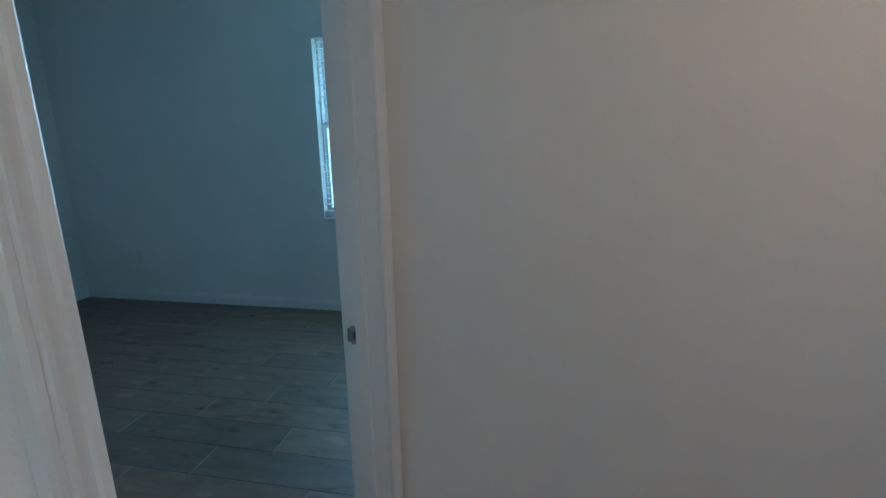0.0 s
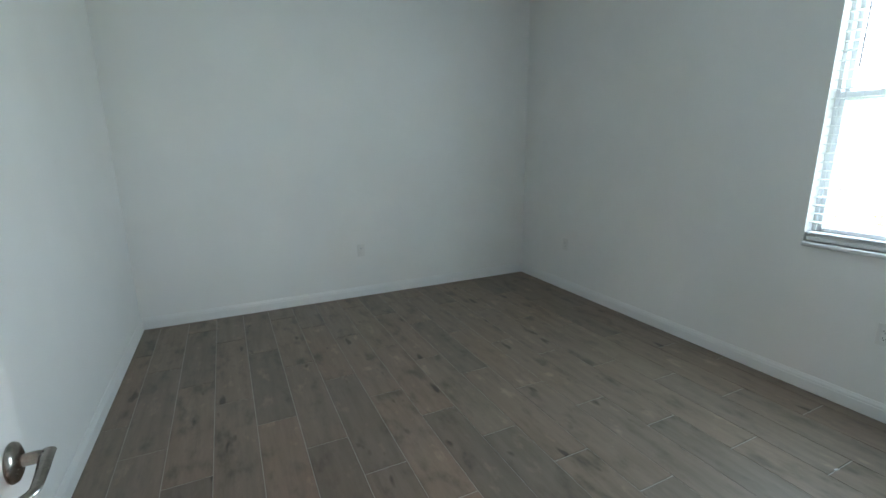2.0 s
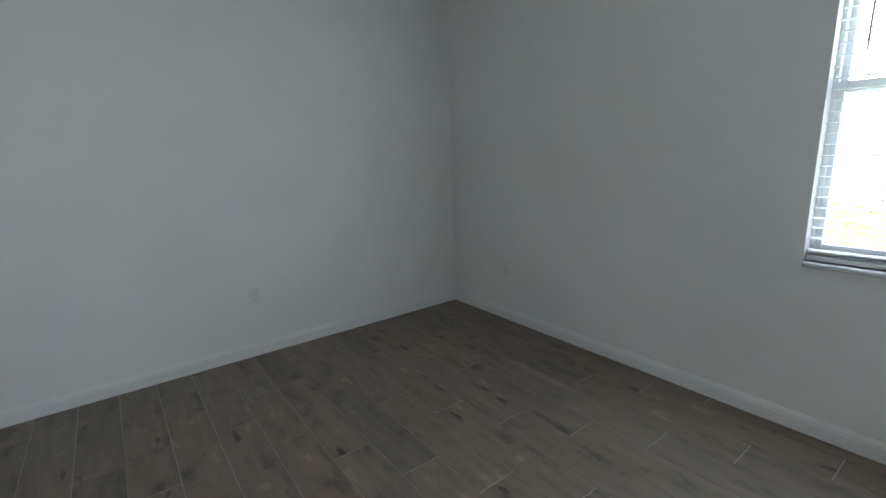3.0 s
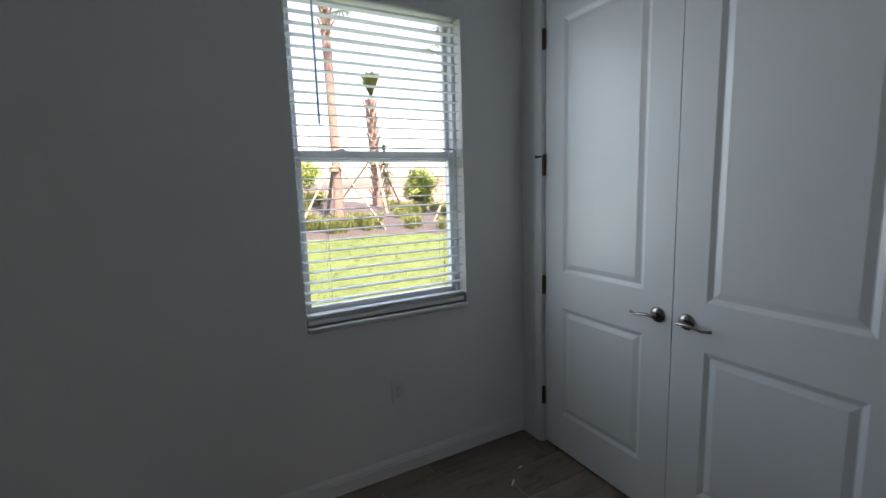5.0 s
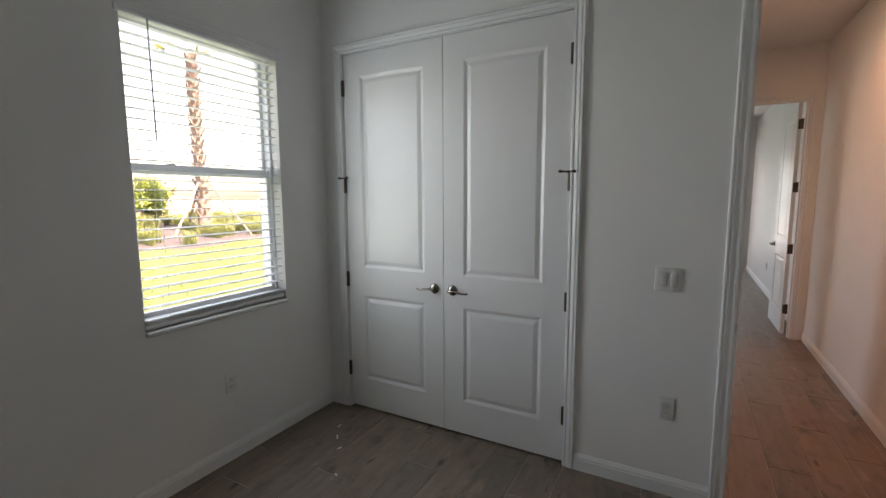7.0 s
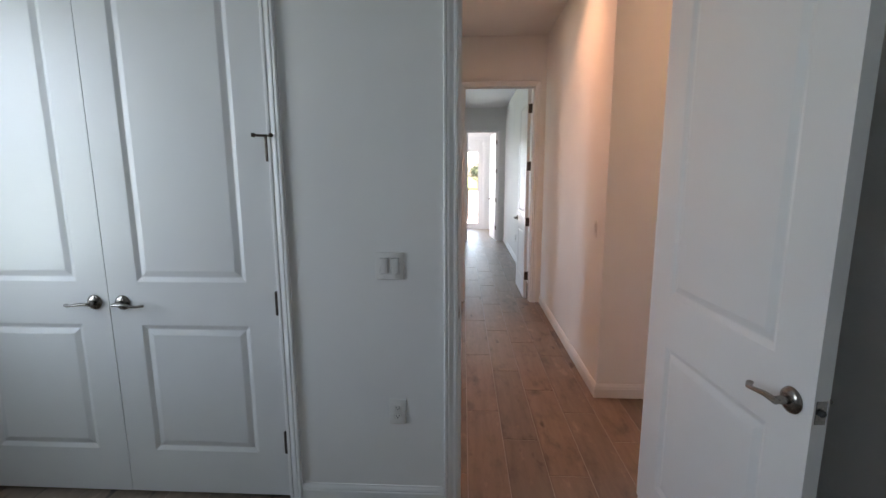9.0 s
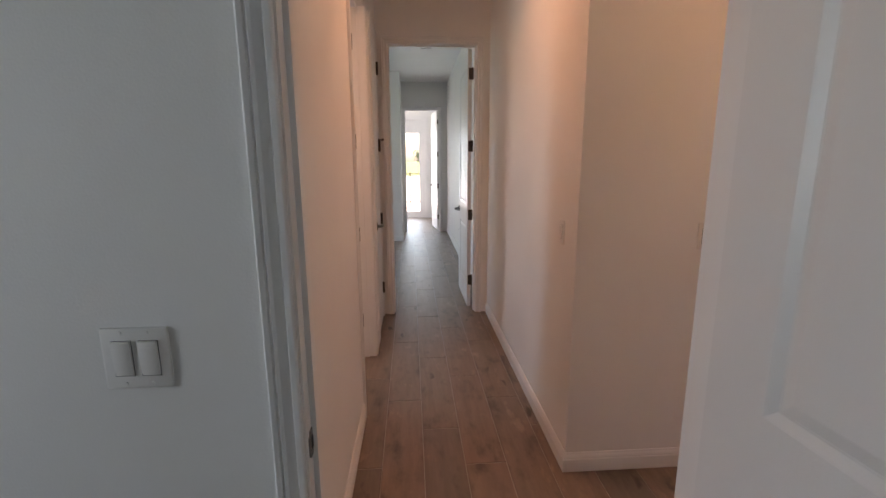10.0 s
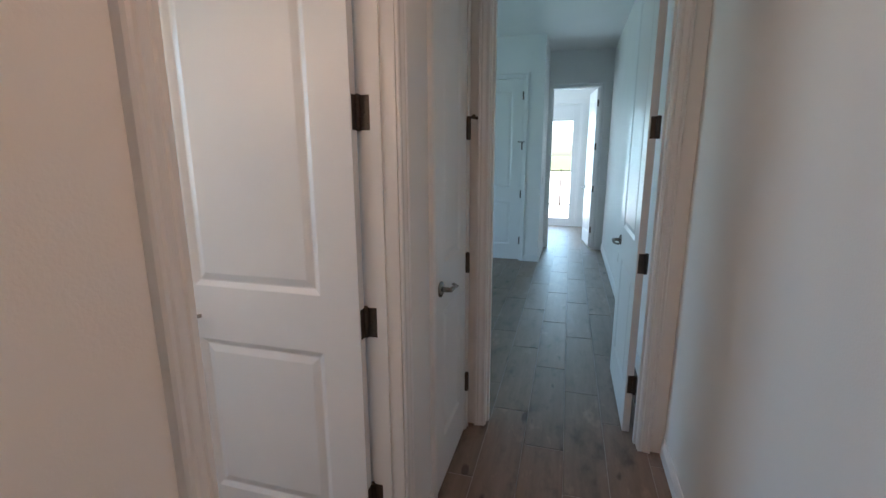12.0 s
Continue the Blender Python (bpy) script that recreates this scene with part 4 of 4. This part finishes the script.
palm(2.52, 10.0, 4.75, 0.105, 1, False, (0.1, 1.2), "tall slim palm tree braced with stakes")
palm(4.28, 12.1, 3.0, 0.14, 2, True, (1.2, 1.55), "short palm tree with shaggy leaf boots", fronds=9)
palm(1.0, 12.7, 2.5, 0.15, 5, True, (0.9, 1.5), "short palm tree with shaggy leaf boots")
palm(6.22, 10.75, 4.5, 0.13, 3, True, (0.1, 1.25), "palm tree with shaggy upper trunk, braced with stakes")
bush(6.14, 13.0, 1.45, 1.5, 4, M_BUSH, "dense rounded green bush on the bank", 0.2, 0.10, 3000)
bush(2.1, 17.7, 1.9, 2.1, 6, M_BUSH, "young rounded green tree", 0.6, 0.12, 1000)
bush(3.9, 19.4, 1.8, 2.0, 7, M_BUSH, "young rounded green tree", 0.6, 0.12, 1000)
bush(0.2, 16.5, 1.9, 2.2, 9, M_BUSH, "young rounded green tree", 0.6, 0.12, 1000)
bush(6.75, 17.6, 1.4, 2.5, 8, M_CONIFER, "small dark green conifer", 0.3, 0.11, 1100, "conifer", 1.0)
r = random.Random(31)
for k in range(6):
    x = r.uniform(0, 13)
    y = bed_edge(x) + r.uniform(2.0, 5.4)
    bush(x, y, r.uniform(0.4, 0.75), r.uniform(0.22, 0.42), 40 + k, M_DRY if k % 4 == 0 else M_BUSH,
         "low reddish shrub in mulch" if k % 4 == 0 else "low green shrub in mulch", 0.05, 0.07, 420, "shrub")

bm = bmesh.new()
mound_x = [-120 + 4 * k for k in range(90)]
rows = []
for k in range(7):
    f = k / 6
    rows.append([bm.verts.new((x, 62 + 9 * f, -0.6 + math.sin(f * math.pi) * (2.3 + 1.6 * noise.noise((x * 0.05, 2, 0)) + 0.5 * noise.noise((x * 0.3, k, 7))))) for x in mound_x])
for a, b in zip(rows, rows[1:]):
    for k in range(len(mound_x) - 1):
        bm.faces.new((a[k], a[k + 1], b[k + 1], b[k]))
structure(part("backdrop", bm, M_DIRT, smooth=True), "distant reddish bare earth mounds", "backdrop")

# bare earth field behind the bank
bm = bmesh.new()
field_x = [-60 + 6 * k for k in range(31)]
rows = [[bm.verts.new((x, y, ground_z(x, y) + lift + 0.12 * noise.noise((x * 0.2, y * 0.3, 3)) * (lift > 0))) for x in field_x]
        for y, lift in ((30, -0.05), (30.5, 0.06), (34, 0.15), (38, 0.15), (42, 0.15), (45.5, 0.06), (45.9, -0.05))]
for a, b in zip(rows, rows[1:]):
    for k in range(len(field_x) - 1):
        bm.faces.new((a[k], a[k + 1], b[k + 1], b[k]))
structure(part("earth_field", bm, M_DIRT, smooth=True), "reddish bare earth behind the planted bank", "ground")

# pale road under construction before the mounds, with a barrel
bm = bmesh.new()
road_x = [-60 + 6 * k for k in range(31)]
rows = [[bm.verts.new((x, y, ground_z(x, y) + lift)) for x in road_x] for y, lift in ((46, -0.02), (46.2, 0.07), (48, 0.10), (50, 0.10), (52.8, 0.07), (53, -0.02))]
for a, b in zip(rows, rows[1:]):
    for k in range(len(road_x) - 1):
        bm.faces.new((a[k], a[k + 1], b[k + 1], b[k]))
structure(part("road", bm, M_PATIO, smooth=True), "pale unfinished road beyond the planting bank", "road")
M_ORANGE = material("barrel plastic", (0.75, 0.16, 0.04), 0.5)
M_REFLECT = material("barrel band", (0.80, 0.78, 0.74), 0.4)
BARREL = tagged(new("traffic_barrel"), "orange and white plastic traffic barrel on the road", "traffic barrel")
BARREL.matrix_basis = Matrix.Translation((29.5, 47.5, ground_z(29.5, 47.5) + 0.09))
bm = bmesh.new()
lathe(bm, [(0, 0), (0.36, 0), (0.36, 0.07), (0.30, 0.09), (0.29, 0.45), (0.27, 0.46), (0.26, 0.78), (0.24, 0.79), (0.23, 1.05), (0.12, 1.10), (0, 1.10)], 20)
part("drum", bm, M_ORANGE, BARREL, smooth=True)
for z, rad in ((0.28, 0.296), (0.60, 0.270), (0.90, 0.243)):
    bm = bmesh.new()
    lathe(bm, [(rad - 0.01, z), (rad, z), (rad - 0.002, z + 0.14), (rad - 0.012, z + 0.14)], 20)
    part("band", bm, M_REFLECT, BARREL, smooth=True)

# beyond the far glazed door
bm = bmesh.new()
soft_box(bm, 12.42, 15.4, -3.2, 2.2, -0.25, -0.03, 0.01)
structure(part("patio", bm, M_PATIO), "pale concrete patio slab outside the glazed door", "patio")
FENCE = tagged(new("patio_fence"), "dark metal fence beyond the patio", "fence")
for y in (-3.0, -1.8, -0.6, 0.6, 1.8):
    bm = bmesh.new()
    soft_box(bm, 15.15, 15.19, y - 0.02, y + 0.02, -0.05, 1.1, 0.003, 1)
    part("post", bm, M_HINGE, FENCE)
for z in (0.15, 1.05):
    bm = bmesh.new()
    soft_box(bm, 15.155, 15.185, -3.0, 1.8, z - 0.015, z + 0.015, 0.003, 1)
    part("rail", bm, M_HINGE, FENCE)
bm = bmesh.new()
soft_box(bm, 15.8, 48.0, -14.0, 14.0, -0.30, -0.13, 0.02)
structure(part("pavement", bm, M_PATIO), "pale concrete paving beyond the patio fence", "pavement")
bush(51.0, -1.9, 3.2, 3.4, 61, M_CONIFER, "small dark tree beyond the paving", 1.2, 0.2, 800, "tree")
bush(7.5, -4.6, 1.2, 2.2, 62, M_BUSH, "tall green bush outside the nook window", 0.5, 0.1, 900)

# ---- floor planks ----
PL, PW, GAP, SEAM = 0.905, 0.2025, 0.0048, 0.0029
SKEW = 0.0052                   # the tiling runs a little out of square


def plank_mesh(length, width):
    bm = bmesh.new()
    a, b, e = length / 2, width / 2, 0.0014
    lo = [bm.verts.new((x, y, -0.004)) for x, y in ((-a, -b), (a, -b), (a, b), (-a, b))]
    mid = [bm.verts.new((x, y, -e * 0.7)) for x, y in ((-a, -b), (a, -b), (a, b), (-a, b))]
    hi = [bm.verts.new((x, y, 0)) for x, y in ((-a + e, -b + e), (a - e, -b + e), (a - e, b - e), (-a + e, b - e))]
    for p, q in ((lo, mid), (mid, hi)):
        for k in range(4):
            bm.faces.new((p[k], p[(k + 1) % 4], q[(k + 1) % 4], q[k]))
    bm.faces.new(hi)
    return mesh_of(bm, M_PLANK)


FULL = plank_mesh(PL - GAP, PW - SEAM)
rest_verts, rest_faces = [], []
own = 0
for k in range(-30, 17):
    ya, yb = -0.127 + PW * k, -0.127 + PW * (k + 1)
    if yb <= -1.7:
        x_lo, x_hi = 1.52, 4.08
    elif ya > 1.95:
        x_lo, x_hi = 4.87, 8.78
    else:
        x_lo, x_hi = -2.562, 12.2
    ya, yb = max(ya, -6.0), min(yb, 3.2)
    x = -0.185 + 0.304 * ((k + 2) % 3)
    x -= PL * math.ceil((x - x_lo) / PL)
    while x < x_hi:
        a, b = max(x, x_lo), min(x + PL, x_hi)
        x += PL
        if b - a < 0.02:
            continue
        cx, cy = (a + b) / 2, (ya + yb) / 2 + SKEW * (a + b) / 2
        near = (cx < 1.9 and cy > -1.7) or (-1.6 < cy < -0.3 and cx < 10.1) or (1.5 < cx < 2.9 and -3.0 < cy < -1.4)
        if near and own < 300:
            whole = b - a > PL - 1e-4 and yb - ya > PW - 1e-4
            me = FULL if whole else plank_mesh(b - a - GAP, yb - ya - SEAM)
            part("plank", me, None, FLOOR, m=Matrix.Translation((cx, cy, 0)) @ Matrix.Rotation(SKEW, 4, "Z"))
            own += 1
        else:
            i = len(rest_verts)
            u, w = (b - a - GAP) / 2, (yb - ya - SEAM) / 2
            rest_verts += [(cx + sx * u, cy + sy * w + SKEW * sx * u, z) for z in (-0.004, 0.0) for sx, sy in ((-1, -1), (1, -1), (1, 1), (-1, 1))]
            rest_faces += [tuple(i + j for j in f) for f in ((4, 5, 6, 7), (0, 1, 5, 4), (1, 2, 6, 5), (2, 3, 7, 6), (3, 0, 4, 7))]
me = bpy.data.meshes.new("planks")
me.from_pydata(rest_verts, [], rest_faces)
me.materials.append(M_PLANK)
tagged(part("far_planks", me, None, FLOOR), "", kind="stuff")
